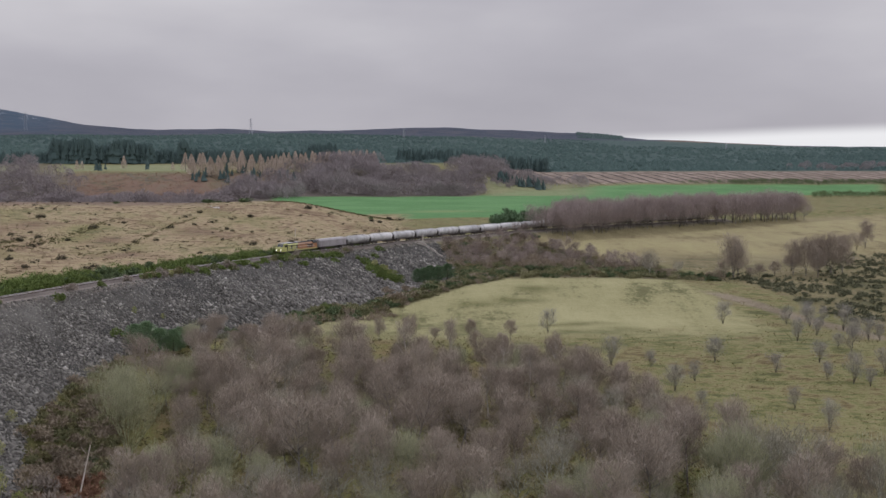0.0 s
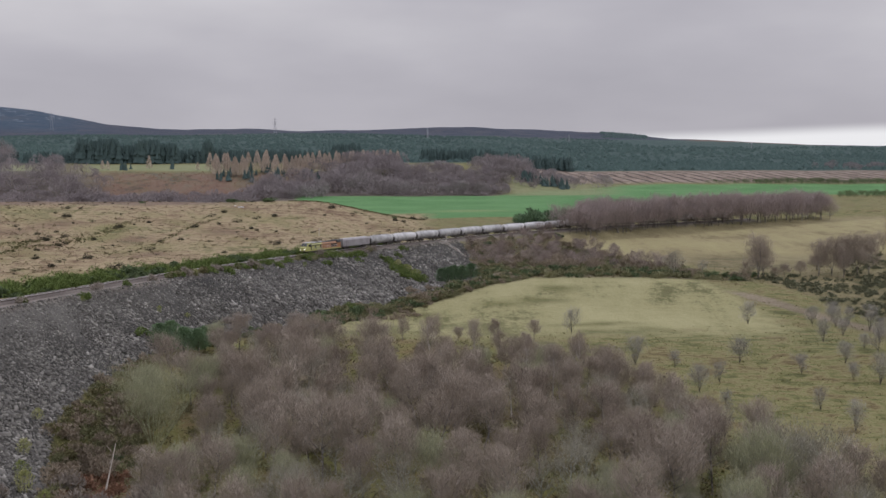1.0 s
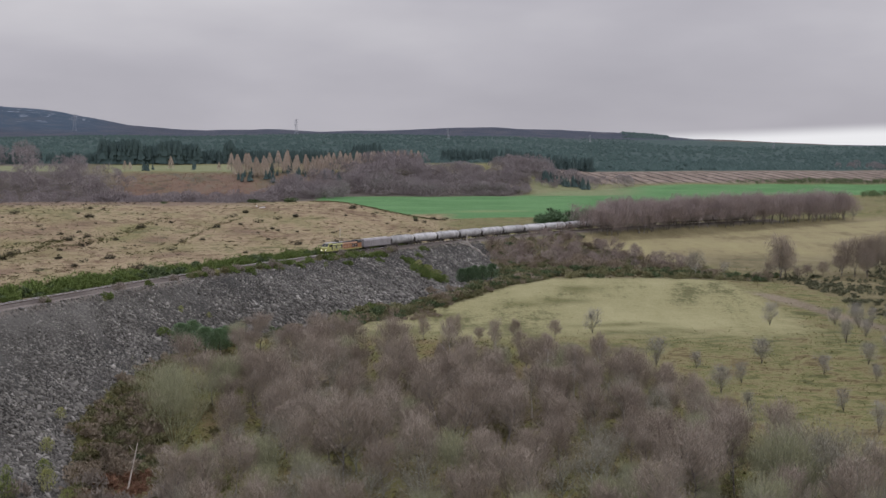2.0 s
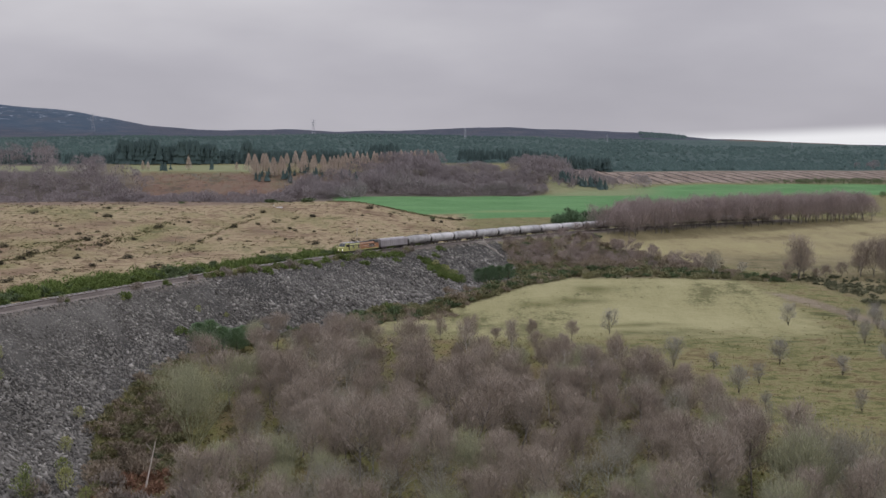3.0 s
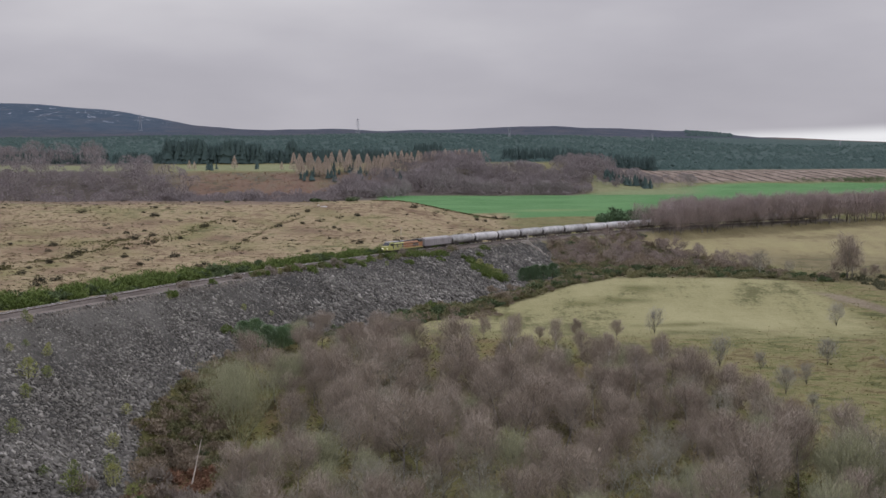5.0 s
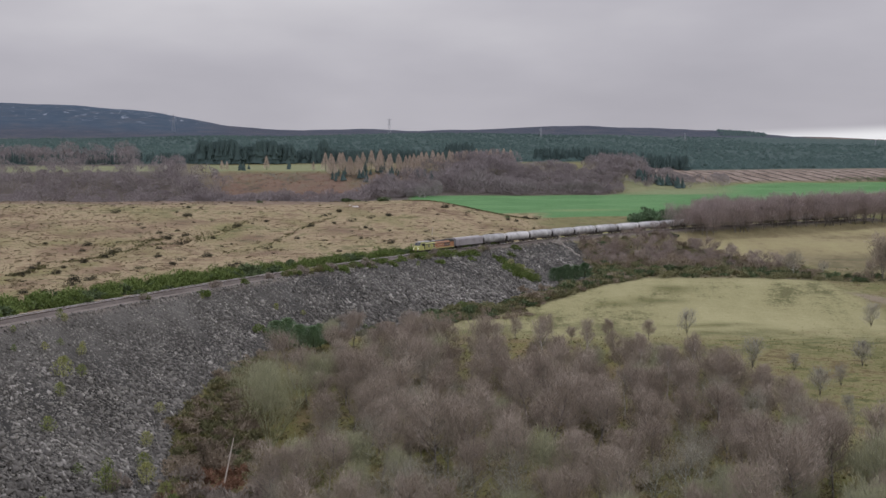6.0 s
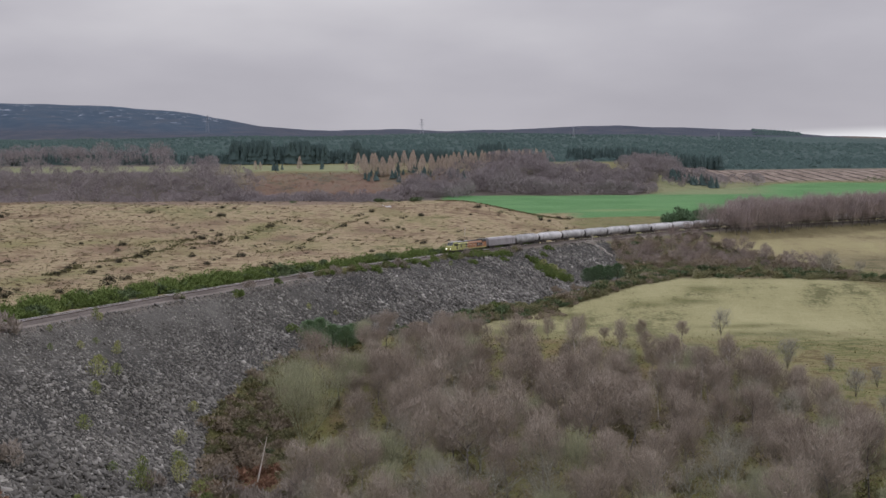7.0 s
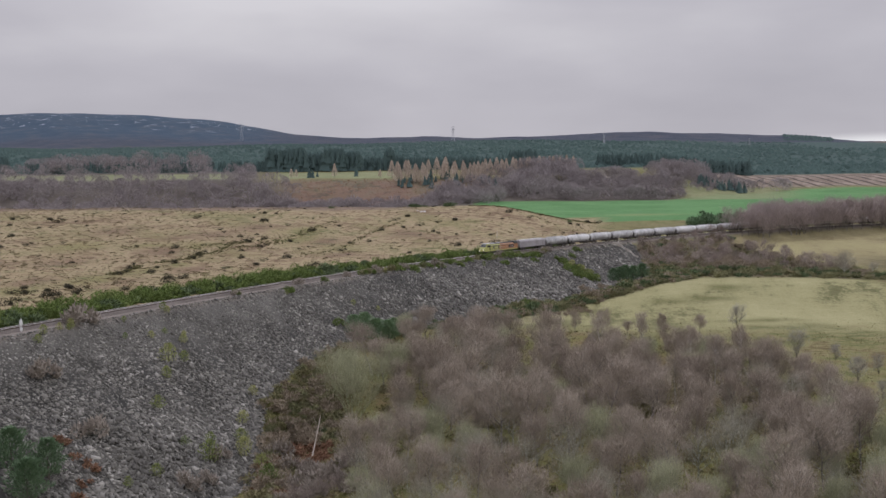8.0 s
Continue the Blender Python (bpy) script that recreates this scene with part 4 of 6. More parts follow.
def box_wagon():
    t = thing("box_wagon", "plain grey straight-sided covered wagon behind the locomotive", "freight wagon")
    half = 8.6
    wagon_frame(t, half)
    out = [(-1.35, 1.15), (1.35, 1.15), (1.35, 3.35), (0.9, 3.8), (-0.9, 3.8), (-1.35, 3.35)]
    body = part("body", prism(out, -half + 0.15, half - 0.15), M["boxgrey"], t, "grey panelled wagon body")
    for y in np.arange(-7.8, 8, 1.3):
        for sx in (-1, 1):
            part("stanchion", box(sx * 1.37 - 0.05, sx * 1.37 + 0.05, y - 0.05, y + 0.05, 1.15, 3.35), M["boxgrey"], body)
    part("roof_hatch", box(-0.55, 0.55, -7.5, 7.5, 3.78, 3.92, bevel=0.04), M["roofgrey"], body, "pale roof hatches")
    return t


def stand_train(front_y):
    """The train on the curve, its nose at front_y."""
    def spot(d):
        x, y, h = along(front_y, [d])
        return pose(float(x[0]), float(y[0]), 0, 0, 0, 180 - float(h[0]))
    loco = locomotive()
    loco.matrix_basis = spot(11.2)
    first = box_wagon()
    first.matrix_basis = spot(22.4 + 9.2)
    w = tank_wagon()
    d = 22.4 + 18.4 + 7.7
    w.matrix_basis = spot(d)
    for i in range(1, 17):
        copy_thing(w, spot(d + 15.4 * i))


stand_train(400)

# ---- plants ----
def unit(v):
    return v / np.maximum(np.linalg.norm(v, axis=-1, keepdims=True), 1e-9)


def sticks(segs, sides=4):
    """Tapered branches. segs: rows of p0, p1, r0, r1 (n x 8). Returns vertices and quads."""
    segs = np.asarray(segs, float)
    p0, p1, r0, r1 = segs[:, :3], segs[:, 3:6], segs[:, 6], segs[:, 7]
    d = unit(p1 - p0)
    a = unit(np.cross(d, np.where(np.abs(d[:, 2:3]) > 0.9, (1.0, 0, 0), (0, 0, 1.0))))
    b = np.cross(d, a)
    ang = np.linspace(0, 2 * math.pi, sides, endpoint=False)
    ring = np.cos(ang)[None, :, None] * a[:, None] + np.sin(ang)[None, :, None] * b[:, None]
    v = np.concatenate([p0[:, None] + ring * r0[:, None, None], p1[:, None] + ring * r1[:, None, None]], 1)
    i = np.arange(sides)
    j = (i + 1) % sides
    f = np.stack([i, j, j + sides, i + sides], -1)
    faces = (np.arange(len(segs))[:, None, None] * 2 * sides + f[None]).reshape(-1, 4)
    return v.reshape(-1, 3), faces


def slivers(rng, base, tip, width, face=None, stray=0.4):
    """One thin triangle for each twig, its flat side towards face where that is given."""
    side = unit(np.cross(tip - base, rng.normal(size=base.shape) if face is None else face + rng.normal(size=base.shape) * stray))
    w = np.broadcast_to(np.asarray(width, float), (len(base),))[:, None] / 2
    return np.stack([base - side * w, base + side * w, tip], 1)


def bare_tree(seed, height, spread, stems=1, limbs=12, subs=5, twigs=6, sprigs=4, low=0.3, width=0.05, dome=1.0, droop=0.0, rise=(0.5, 1.3), up=0.9, splay=0.28, puff=0.055, thick=1.0, fine_wood=True):
    """Wood segments and twig triangles of a leafless tree that stands at the origin."""
    rng = np.random.default_rng(seed)
    wood, tris = [], []
    for k in range(stems):
        lean = np.array([rng.normal() * 0.09, rng.normal() * 0.09, 1.0]) if stems == 1 else np.array([math.cos(k * 2.4 + seed) * splay * (0.35 + 0.65 * (k * 0.618 % 1)), math.sin(k * 2.4 + seed) * splay * (0.35 + 0.65 * (k * 0.618 % 1)), 1.0])
        h = height * rng.uniform(0.82, 0.95)
        n = 6
        pts = np.array([lean * h * i / n + np.array([rng.normal(), rng.normal(), 0]) * 0.018 * height * (i / n) * (i > 0) for i in range(n + 1)])
        rad = thick * height * 0.0155 * (1 - 0.9 * np.linspace(0, 1, n + 1)) / math.sqrt(stems) + 0.015
        wood += [np.r_[pts[i], pts[i + 1], rad[i], rad[i + 1]] for i in range(n)]
        m = max(4, limbs // stems)
        for q in range(m):
            f = low + (0.97 - low) * (q + rng.random()) / m
            p = pts[int(f * n)] + (pts[min(int(f * n) + 1, n)] - pts[int(f * n)]) * (f * n % 1)
            az = q * 2.4 + rng.normal() * 0.5
            reach = spread * 0.5 * math.sqrt(max(0.06, 1 - ((f - low) / (1.04 - low)) ** (1.6 * dome))) * rng.uniform(0.75, 1.1)
            d = unit(np.array([math.cos(az), math.sin(az), rng.uniform(*rise)]))
            end = p + d * reach * 1.15
            r = rad[int(f * n)] * 0.55
            mid = (p + end) / 2 + np.array([0, 0, -0.06 * reach])
            wood += [np.r_[p, mid, r, r * 0.6], np.r_[mid, end, r * 0.6, 0.012]]
            t = rng.uniform(0.2, 1.0, subs)
            b0 = p + (end - p) * t[:, None]
            d1 = unit(d + rng.normal(size=(subs, 3)) * 0.65 + (0, 0, 0.3))
            l1 = reach * rng.uniform(0.3, 0.55, subs) + 0.25
            b1 = b0 + d1 * l1[:, None]
            if fine_wood:
                wood += [np.r_[b0[i], b1[i], max(r * 0.35, 0.012), 0.008] for i in range(subs)]
            # a rounded spray of fine twigs round the limb's outer half
            cen = p + (end - p) * rng.uniform(0.45, 1.05, (twigs * subs, 1)) + rng.normal(size=(twigs * subs, 3)) * 0.075 * spread
            off = rng.normal(size=(twigs * subs * sprigs, 3)) * puff * spread * (1, 1, 0.8)
            e0 = np.repeat(cen, sprigs, 0) + off
            face = unit(0.5 * unit(e0 - (0, 0, 0.5 * height)) + 0.5 * unit(off))
            d3 = unit(d * 0.5 + rng.normal(size=e0.shape) * 0.42 + (0, 0, up - droop))
            tris.append(slivers(rng, e0, e0 + d3 * (0.3 + 0.055 * height) * rng.uniform(0.5, 1.3, (len(e0), 1)), width * rng.uniform(0.6, 1.2, len(e0)), face))
    return np.array(wood), np.concatenate(tris)


def tree_kind(name, label, category, group, variants, bark, twig, **shape):
    """Some trees of one kind, parked out of the way until they are planted."""
    kinds = []
    for seed, h, s in variants:
        wood, tris = bare_tree(seed, h, s, **shape)
        v, f = sticks(wood, 3)
        kinds.append((quick_mesh("trunk", v, f, M[bark], smooth=True), tri_mesh("crown", tris, M[twig])))
    return dict(name=name, label=label, category=category, group=group, kinds=kinds)


def plant(kind, x, y, scale=1.0, turn=0.0, which=0, sink=0.1, squash=1.0):
    t = thing(kind["name"], kind["label"], kind["category"], kind["group"])
    t.matrix_basis = Matrix.LocRotScale((x, y, floor(x, y) - sink), Euler((0, 0, turn)), (scale, scale, scale * squash))
    trunk, crown = kind["kinds"][which % len(kind["kinds"])]
    if trunk:
        link("trunk", trunk, t)
    link("crown", crown, t)
    return t


def clump(seed, n, size, leaf, lobes=6, flat=0.75, upright=0.0):
    """A bush of n small leaf triangles in several lobes, sitting on the ground."""
    rng = np.random.default_rng(seed)
    cen = rng.normal(size=(lobes, 3)) * (0.30, 0.30, 0.14) * size + (0, 0, 0.30 * size * flat)
    rad = rng.uniform(0.24, 0.42, lobes) * size
    k = rng.integers(0, lobes, n)
    d = unit(rng.normal(size=(n, 3)))
    p = cen[k] + d * (rad[k] * rng.uniform(0.72, 1.08, n))[:, None] * (1, 1, flat)
    p[:, 2] = np.abs(p[:, 2])
    out = unit(d + rng.normal(size=(n, 3)) * 0.7 + (0, 0, 0.4 + upright))
    return slivers(rng, p - out * leaf * 0.5, p + out * leaf * rng.uniform(0.5, 1.1, (n, 1)), leaf * 0.55, d, 0.5)


def bush_kind(name, label, category, group, mat, seeds, n, leaf, **shape):
    kinds = []
    for s in seeds:
        kinds.append((None, tri_mesh("foliage", clump(s, n, 1.0, leaf, **shape), M[mat])))
    return dict(name=name, label=label, category=category, group=group, kinds=kinds)


def set_bush(kind, x, y, size, which=0, squash=1.0, turn=None):
    me = kind["kinds"][which % len(kind["kinds"])][1]
    ob = link(kind["name"], me)
    ob.matrix_basis = Matrix.LocRotScale((x, y, floor(x, y) - 0.05), Euler((0, 0, which * 2.1 if turn is None else turn)), (size, size, size * squash))
    return tagged(ob, kind["label"], kind["category"], kind["group"])


def scatter(rng, n, x0, x1, y0, y1, keep, apart=0.0):
    """Random places in a rectangle for which keep(x, y) holds, no two nearer than apart."""
    got = np.zeros((0, 2))
    tries = 0
    out = []
    while len(out) < n and tries < n * 60:
        tries += 1
        p = np.array([rng.uniform(x0, x1), rng.uniform(y0, y1)])
        if not keep(p[0], p[1]):
            continue
        if apart and len(out) and np.min(np.hypot(*(got - p).T)) < apart:
            continue
        out.append(p)
        if apart:
            got = np.array(out)
    return out


# the birch wood in the valley
birch = tree_kind("birch_tree", "leafless purple-brown birch tree in dense valley woodland", "tree", "birches of the valley wood",
                  [(11, 12.0, 8.5), (12, 10.5, 8.0), (13, 13.0, 9.0), (14, 10.5, 8.5), (15, 11.5, 7.5), (16, 9.5, 8.0), (17, 12.5, 8.0)], "bark", "twig", limbs=17, subs=4, twigs=6, sprigs=9, low=0.30, width=0.072, up=0.6, puff=0.062)
willow = tree_kind("willow_tree", "leafless olive-green willow with many upright stems in the valley", "tree", "willows of the valley wood",
                   [(21, 8.5, 9.5), (22, 7.5, 8.0), (23, 8.0, 8.5)], "bark_lichen", "twig_willow", stems=6, limbs=30, subs=5, twigs=5, sprigs=5, low=0.22, width=0.06, rise=(0.8, 2.0), up=1.1)
grey_tree = tree_kind("alder_tree", "leafless grey-green lichened tree in valley woodland", "tree", "grey trees of the valley wood",
                      [(31, 8.0, 8.5), (32, 7.0, 8.0), (33, 8.5, 8.0)], "bark_grey", "twig_grey", limbs=18, subs=6, twigs=4, sprigs=5, low=0.2, width=0.045, thick=1.5)
slope_tree = tree_kind("hawthorn_tree", "small leafless grey tree standing in rough pasture", "tree", "small trees of the pasture",
                       [(41, 4.6, 3.6), (42, 4.2, 4.0), (43, 5.4, 3.4), (44, 5.0, 3.8)], "bark_dark", "twig_haw", stems=4, limbs=22, subs=5, twigs=4, sprigs=4, low=0.12, width=0.032, rise=(0.6, 1.8), up=0.9, splay=0.34, puff=0.10)


great_willow = tree_kind("willow_tree", "large leafless olive-green willow fanning out in many upright stems", "tree", "willows of the valley wood",
                         [(24, 16.5, 13.0)], "bark_olive", "twig_willow", stems=20, limbs=120, subs=4, twigs=4, sprigs=4, low=0.24, width=0.045, rise=(0.8, 2.2), up=1.5, splay=0.72, thick=1.3)


def above_bank(x, y):
    """How far the valley floor lies above the rock slope's plane."""
    return float(ground(x, y)) - float(bank_plane(x, y))


def in_wood(x, y):
    if not 138 < y < 306 or beside(x, y) < 20 or above_bank(x, y) < (3.0 if y > 268 else 8.0):
        return False
    if x / y < (-0.27 if y < 226 else -0.295):
        return False
    east = 30 + (268 - y) * 0.42 if y < 268 else 30 - (y - 268) * 1.2
    return x < east + 5 * wave(x, y, 9) and y < 290 - 0.30 * max(x + 44, 0) + 4 * wave(x, y, 7, 1)


def plant_wood():
    rng = np.random.default_rng(5)
    for i, (x, y) in enumerate([(-66, 243), (-55, 246)]):
        plant(willow, x, y, 1.15 + 0.12 * (i % 3), i * 1.9, i)
    plant(great_willow, -61, 228, 1.0, 0.6)
    clear = lambda x, y: in_wood(x, y) and math.hypot(x + 61, (y - 232) * 0.8) > 10 and not (x / y < -0.232 and 196 < y < 240) and not (-30 < x < 3 and y > 266) and not (-0.268 < x / y < -0.222 and y > 256)
    for i, (x, y) in enumerate(scatter(rng, 290, -80, 85, 138, 306, clear, apart=5.4)):
        k, r = birch, rng.random()
        if x > 36 and y < 225:
            k = grey_tree if r < 0.55 else (willow if r < 0.75 else birch)
        elif y < 190:
            k = grey_tree if r < 0.5 else (birch if r < 0.82 else willow)
        elif r < 0.24:
            k = grey_tree if r < 0.15 else willow
        if -0.33 < x / y < -0.215 and 180 < y < 268:
            k = willow if r < 0.25 else birch
        edge = 290 - 0.30 * max(x + 44, 0) - y
        plant(k, x, y, rng.uniform(0.68, 1.12) * min(1.0, 0.68 + edge * 0.012), rng.uniform(0, 6.28), i)

    # large trees at the wood's south-east corner
    for i, (k, x, y, s) in enumerate([(birch, 29, 190, 1.1), (birch, 35, 185, 1.15), (birch, 40, 191, 1.0), (birch, 32, 179, 1.15), (grey_tree, 50, 186, 1.7), (willow, 46, 182, 1.5), (grey_tree, 55, 183, 1.55), (birch, 61, 185, 0.9), (birch, 64, 180, 0.95), (willow, 69, 182, 1.2), (grey_tree, 73, 187, 1.1)]):
        plant(k, x, y, s, i * 1.3, i)
    for i, (x, y) in enumerate(TALL):
        plant(tall_birch, x, y, rng.uniform(0.8, 1.1), i * 1.7, i)


tall_birch = tree_kind("birch_tree", "tall leafless birch with a pale bare trunk at the wood's edge", "tree", "birches of the valley wood",
                       [(91, 12.5, 6.0), (92, 11.5, 5.5), (93, 12.0, 6.5)], "bark_pale", "twig", limbs=13, subs=5, twigs=4, sprigs=5, low=0.45, width=0.06, rise=(0.8, 1.8))
TALL = [(14, 226), (20, 231), (22, 241), (12, 247), (17, 258), (9, 237), (18, 247), (31, 244), (27, 228), (-8, 262), (2, 270), (-20, 268), (38, 212), (-30, 245), (-2, 225), (24, 252)]
plant_wood()
# small trees on the rough pasture and by the burn
PASTURE_TREES = [(48, 273), (50, 254), (56, 262), (79, 334), (76, 269), (88, 276), (90, 300), (97, 334), (102, 329), (86, 264), (91, 261), (94, 259), (99, 286), (97, 290), (109, 322), (110, 315), (109, 303), (112, 303), (75, 228), (100, 267), (99, 313), (104, 339), (107, 333), (39, 274), (53, 241), (64, 278), (73, 244), (28, 316)]
for i, (x, y) in enumerate(PASTURE_TREES):
    plant(slope_tree, x, y, 0.85 + 0.5 * math.sin(i * 1.7) ** 2, i * 1.3, i)

for i, (x, y, k) in enumerate([(-9, 292, 0.55), (17, 299, 0.5), (7, 297, 0.48), (-2, 294, 0.4), (-16, 296, 0.45)]):
    plant(birch, x, y, k, i * 1.9, i + 2)

big_shrub = tree_kind("willow_scrub", "rounded leafless purple-brown scrub willow beside the burn", "tree", "scrub beside the burn",
                      [(51, 8.5, 9.0), (52, 7.0, 8.0)], "bark_dark", "twig", stems=3, limbs=18, subs=5, twigs=7, sprigs=5, low=0.1, width=0.075)
burn_birch = tree_kind("birch_tree", "tall dense leafless purple-brown birch beside the burn", "tree", "birches beside the burn",
                       [(56, 13.0, 9.5), (57, 12.0, 9.0), (58, 13.5, 8.5)], "bark", "twig", stems=2, limbs=24, subs=4, twigs=6, sprigs=7, low=0.16, width=0.085, up=0.8, puff=0.065, splay=0.2)
for i, (x, y, k) in enumerate([(101, 413, 1.12), (103.5, 416, 0.95), (125, 424, 0.9), (130, 425, 1.02), (135, 427, 1.12), (140, 428, 1.08), (145, 431, 0.9), (133, 421, 0.85), (181, 510, 0.85), (158, 470, 0.8)]):
    plant(burn_birch, x, y, k, i * 1.1, i)
for i, (x, y, k) in enumerate([(99, 420, 0.6), (127, 433, 0.8), (175, 503, 0.8), (112, 420, 0.6), (118, 422, 0.6), (108, 418, 0.5)]):
    plant(big_shrub, x, y, k, i * 1.1, i)
plant(grey_tree, 73, 420, 1.15, 0.4, 1)
plant(grey_tree, 84, 424, 0.6, 1.4, 0)

# the line of trees beside the railway
line_tree = tree_kind("alder_tree", "leafless purple-brown tree in a dense lineside row", "tree", "row of trees beside the railway",
                      [(61, 14.5, 12.5), (62, 14.0, 12.0), (63, 15.0, 12.5), (64, 14.5, 13.0)], "bark", "twig_line", limbs=13, subs=3, twigs=6, sprigs=6, low=0.12, width=0.18, up=1.1, puff=0.075, fine_wood=False)


def plant_line():
    rng = np.random.default_rng(8)
    n = 0
    for row in range(3):
        for k in range(44):
            f = (k + rng.uniform(0.1, 0.9)) / 44
            y = 538 + f * 129 + rng.normal() * 1.5
            x = rail_x(y) + 7.5 + row * 4.2 + rng.normal() * 0.9
            plant(line_tree, float(x), float(y), rng.uniform(0.82, 1.06) * (0.8 + 0.2 * min(1, f * 8)), rng.uniform(0, 6), n)
            n += 1


plant_line()

# ---- bushes ----
gorse = bush_kind("gorse_bush", "dark green gorse bush with brown stems beneath", "bush", "gorse bushes", "gorse", (1, 2, 3, 4), 420, 0.16)
broom = bush_kind("broom_bush", "bright green broom bush beside the railway", "bush", "broom beside the railway", "broom", (5, 6, 7), 520, 0.13, upright=0.6, flat=0.9)
heather = bush_kind("heather_bush", "dark brown heather bush on the pale grass moor", "bush", "heather bushes of the moor", "heather", (8, 9, 10), 260, 0.16, flat=0.85)
scrub = bush_kind("thicket_bush", "olive-green broom and gorse thicket at the field's edge", "bush", "thicket along the field's edge", "scrub", (71, 72, 73, 74), 600, 0.115, upright=0.3, flat=0.85)


def sapling_kinds():
    kinds = []
    for s in range(4):
        r = np.random.default_rng(140 + s)
        f = r.random(420) ** 0.8
        a = r.uniform(0, 6.28, 420)
        reach = (0.36 * np.sin(np.pi * (0.12 + 0.85 * f)) ** 0.8 + 0.03) * r.uniform(0.2, 1.2, 420) * (1 + 0.35 * np.sin(a * 2 + s) * (1 - f))
        p = np.stack([np.cos(a) * reach, np.sin(a) * reach, 0.06 + 0.85 * f], -1)
        out = np.stack([np.cos(a) * 0.06, np.sin(a) * 0.06, r.uniform(0.03, 0.14, 420)], -1)
        v, fc = sticks([np.r_[0, 0, 0, 0, 0, 0.85, 0.02, 0.005]], 4)
        kinds.append((quick_mesh("trunk", v, fc, M["bark_dark"]), tri_mesh("crown", slivers(r, p, p + out, 0.035), M["sapling"])))
    return kinds


sapling = dict(name="birch_sapling", label="yellow-green sapling rooted among quarried rocks", category="sapling", group="saplings on the rock bank", kinds=sapling_kinds())
brown_bush = bush_kind("bare_shrub", "leafless brown shrub with fine bare twigs", "bush", "brown shrubs", "twig_brown", (17, 18, 19), 460, 0.17, upright=0.8, flat=0.9)
dark_bush = bush_kind("thorn_bush", "dark leafless thorn scrub at the foot of the rock bank", "bush", "thorn scrub", "twig_bush", (37, 38, 39), 600, 0.12, upright=0.6, flat=0.85)
olive_bush = bush_kind("bramble_bush", "olive-brown bramble thicket at the foot of the bank", "bush", "brambles", "twig_olive", (27, 28), 540, 0.13, flat=0.7)
bracken = bush_kind("dead_bracken", "clump of rust-brown dead bracken", "fern", "dead bracken clumps", "bracken_leaf", (24, 25), 300, 0.2, flat=0.6)


def strip_bushes():
    rng = np.random.default_rng(9)
    # broom along the far side of the line
    px, py, h = along(150, np.arange(0, 330, 2.0))
    for i, (x, y, a) in enumerate(zip(px, py, np.radians(h))):
        for k in range(2):
            o = -rng.uniform(3.7, 13.5 if y < 330 else 10.5)
            size = rng.uniform(3.0, 5.0) * (1.2 if y < 330 else 1.0) * (0.7 if o > -4.8 else 1.0)
            if y > 385 and rng.random() < 0.35:
                continue
            set_bush(broom if rng.random() < 0.75 else gorse, x + o * math.cos(a), y - o * math.sin(a), size, i + k, 0.85)
    # bushes between the rails and the edge of the bank
    for i, (x, y, k) in enumerate([(-117, 215, 2), (-102, 271, 0), (-93, 287, 0), (-109, 239, 1), (-88, 308, 0), (-82, 328, 0), (-74, 343, 0), (-69, 348, 0), (-80, 331, 0), (-64, 362, 0), (-58, 372, 0), (-46, 392, 0), (-37, 407, 0), (-29, 420, 0), (-119, 201, 1), (-117, 209, 1), (-24, 428, 0), (-77, 336, 1), (-52, 381, 1)]):
        off = beside(x, y)
        x += max(0, 4.5 - float(off)) * 1.1
        if k == 1:
            plant(sapling, x, y, 2.2 * rng.uniform(0.8, 1.15), i, i)
        else:
            set_bush((broom, None, brown_bush)[k], x, y, (2.6, 0, 6.2)[k] * rng.uniform(0.8, 1.15), i)
    # brown and olive scrub on the shoulder ahead of the train
    for i, (kind, y, o, k) in enumerate([(brown_bush, 272, 4.4, 2.2), (brown_bush, 299, 4.2, 2.4), (brown_bush, 322, 4.2, 2.2), (scrub, 329, 4.6, 2.6), (scrub, 333, 4.4, 3.2), (brown_bush, 336, 5.0, 3.0), (scrub, 339, 4.5, 3.4), (olive_bush, 343, 4.7, 3.4), (scrub, 347, 4.4, 3.2), (brown_bush, 350, 5.2, 3.0)]):
        a = math.atan(float(rail_slope(y)))
        set_bush(kind, float(rail_x(y)) + o * math.cos(a), y - o * math.sin(a), k, i, 1.0)
    for i, y in enumerate(np.arange(352, 432, 2.6)):
        o, r = rng.uniform(4.6, 8.0), rng.random()
        a = math.atan(float(rail_slope(y)))
        set_bush(broom if r < 0.5 else (scrub if r < 0.8 else brown_bush), float(rail_x(y)) + o * math.cos(a), y - o * math.sin(a), rng.uniform(1.8, 3.4), i, 0.95)
    for i, (x, y) in enumerate([(-47, 401), (-44, 405), (-41, 409.5), (-38, 413), (-36, 416.5), (-42.5, 407), (-24, 440)]):
        set_bush(broom, x + 0.5, y, rng.uniform(2.4, 3.6), i)


def wood_floor():
    """Low bramble between the birches."""
    rng = np.random.default_rng(14)
    for i, (x, y) in enumerate(scatter(rng, 120, -70, 60, 170, 290, in_wood, apart=4.5)):
        set_bush(olive_bush, x, y, rng.uniform(2.4, 4.0), i, 0.9)


wood_floor()
strip_bushes()


def field_edge(y):
    return float(np.interp(y, FIELD_Y, FIELD_X))


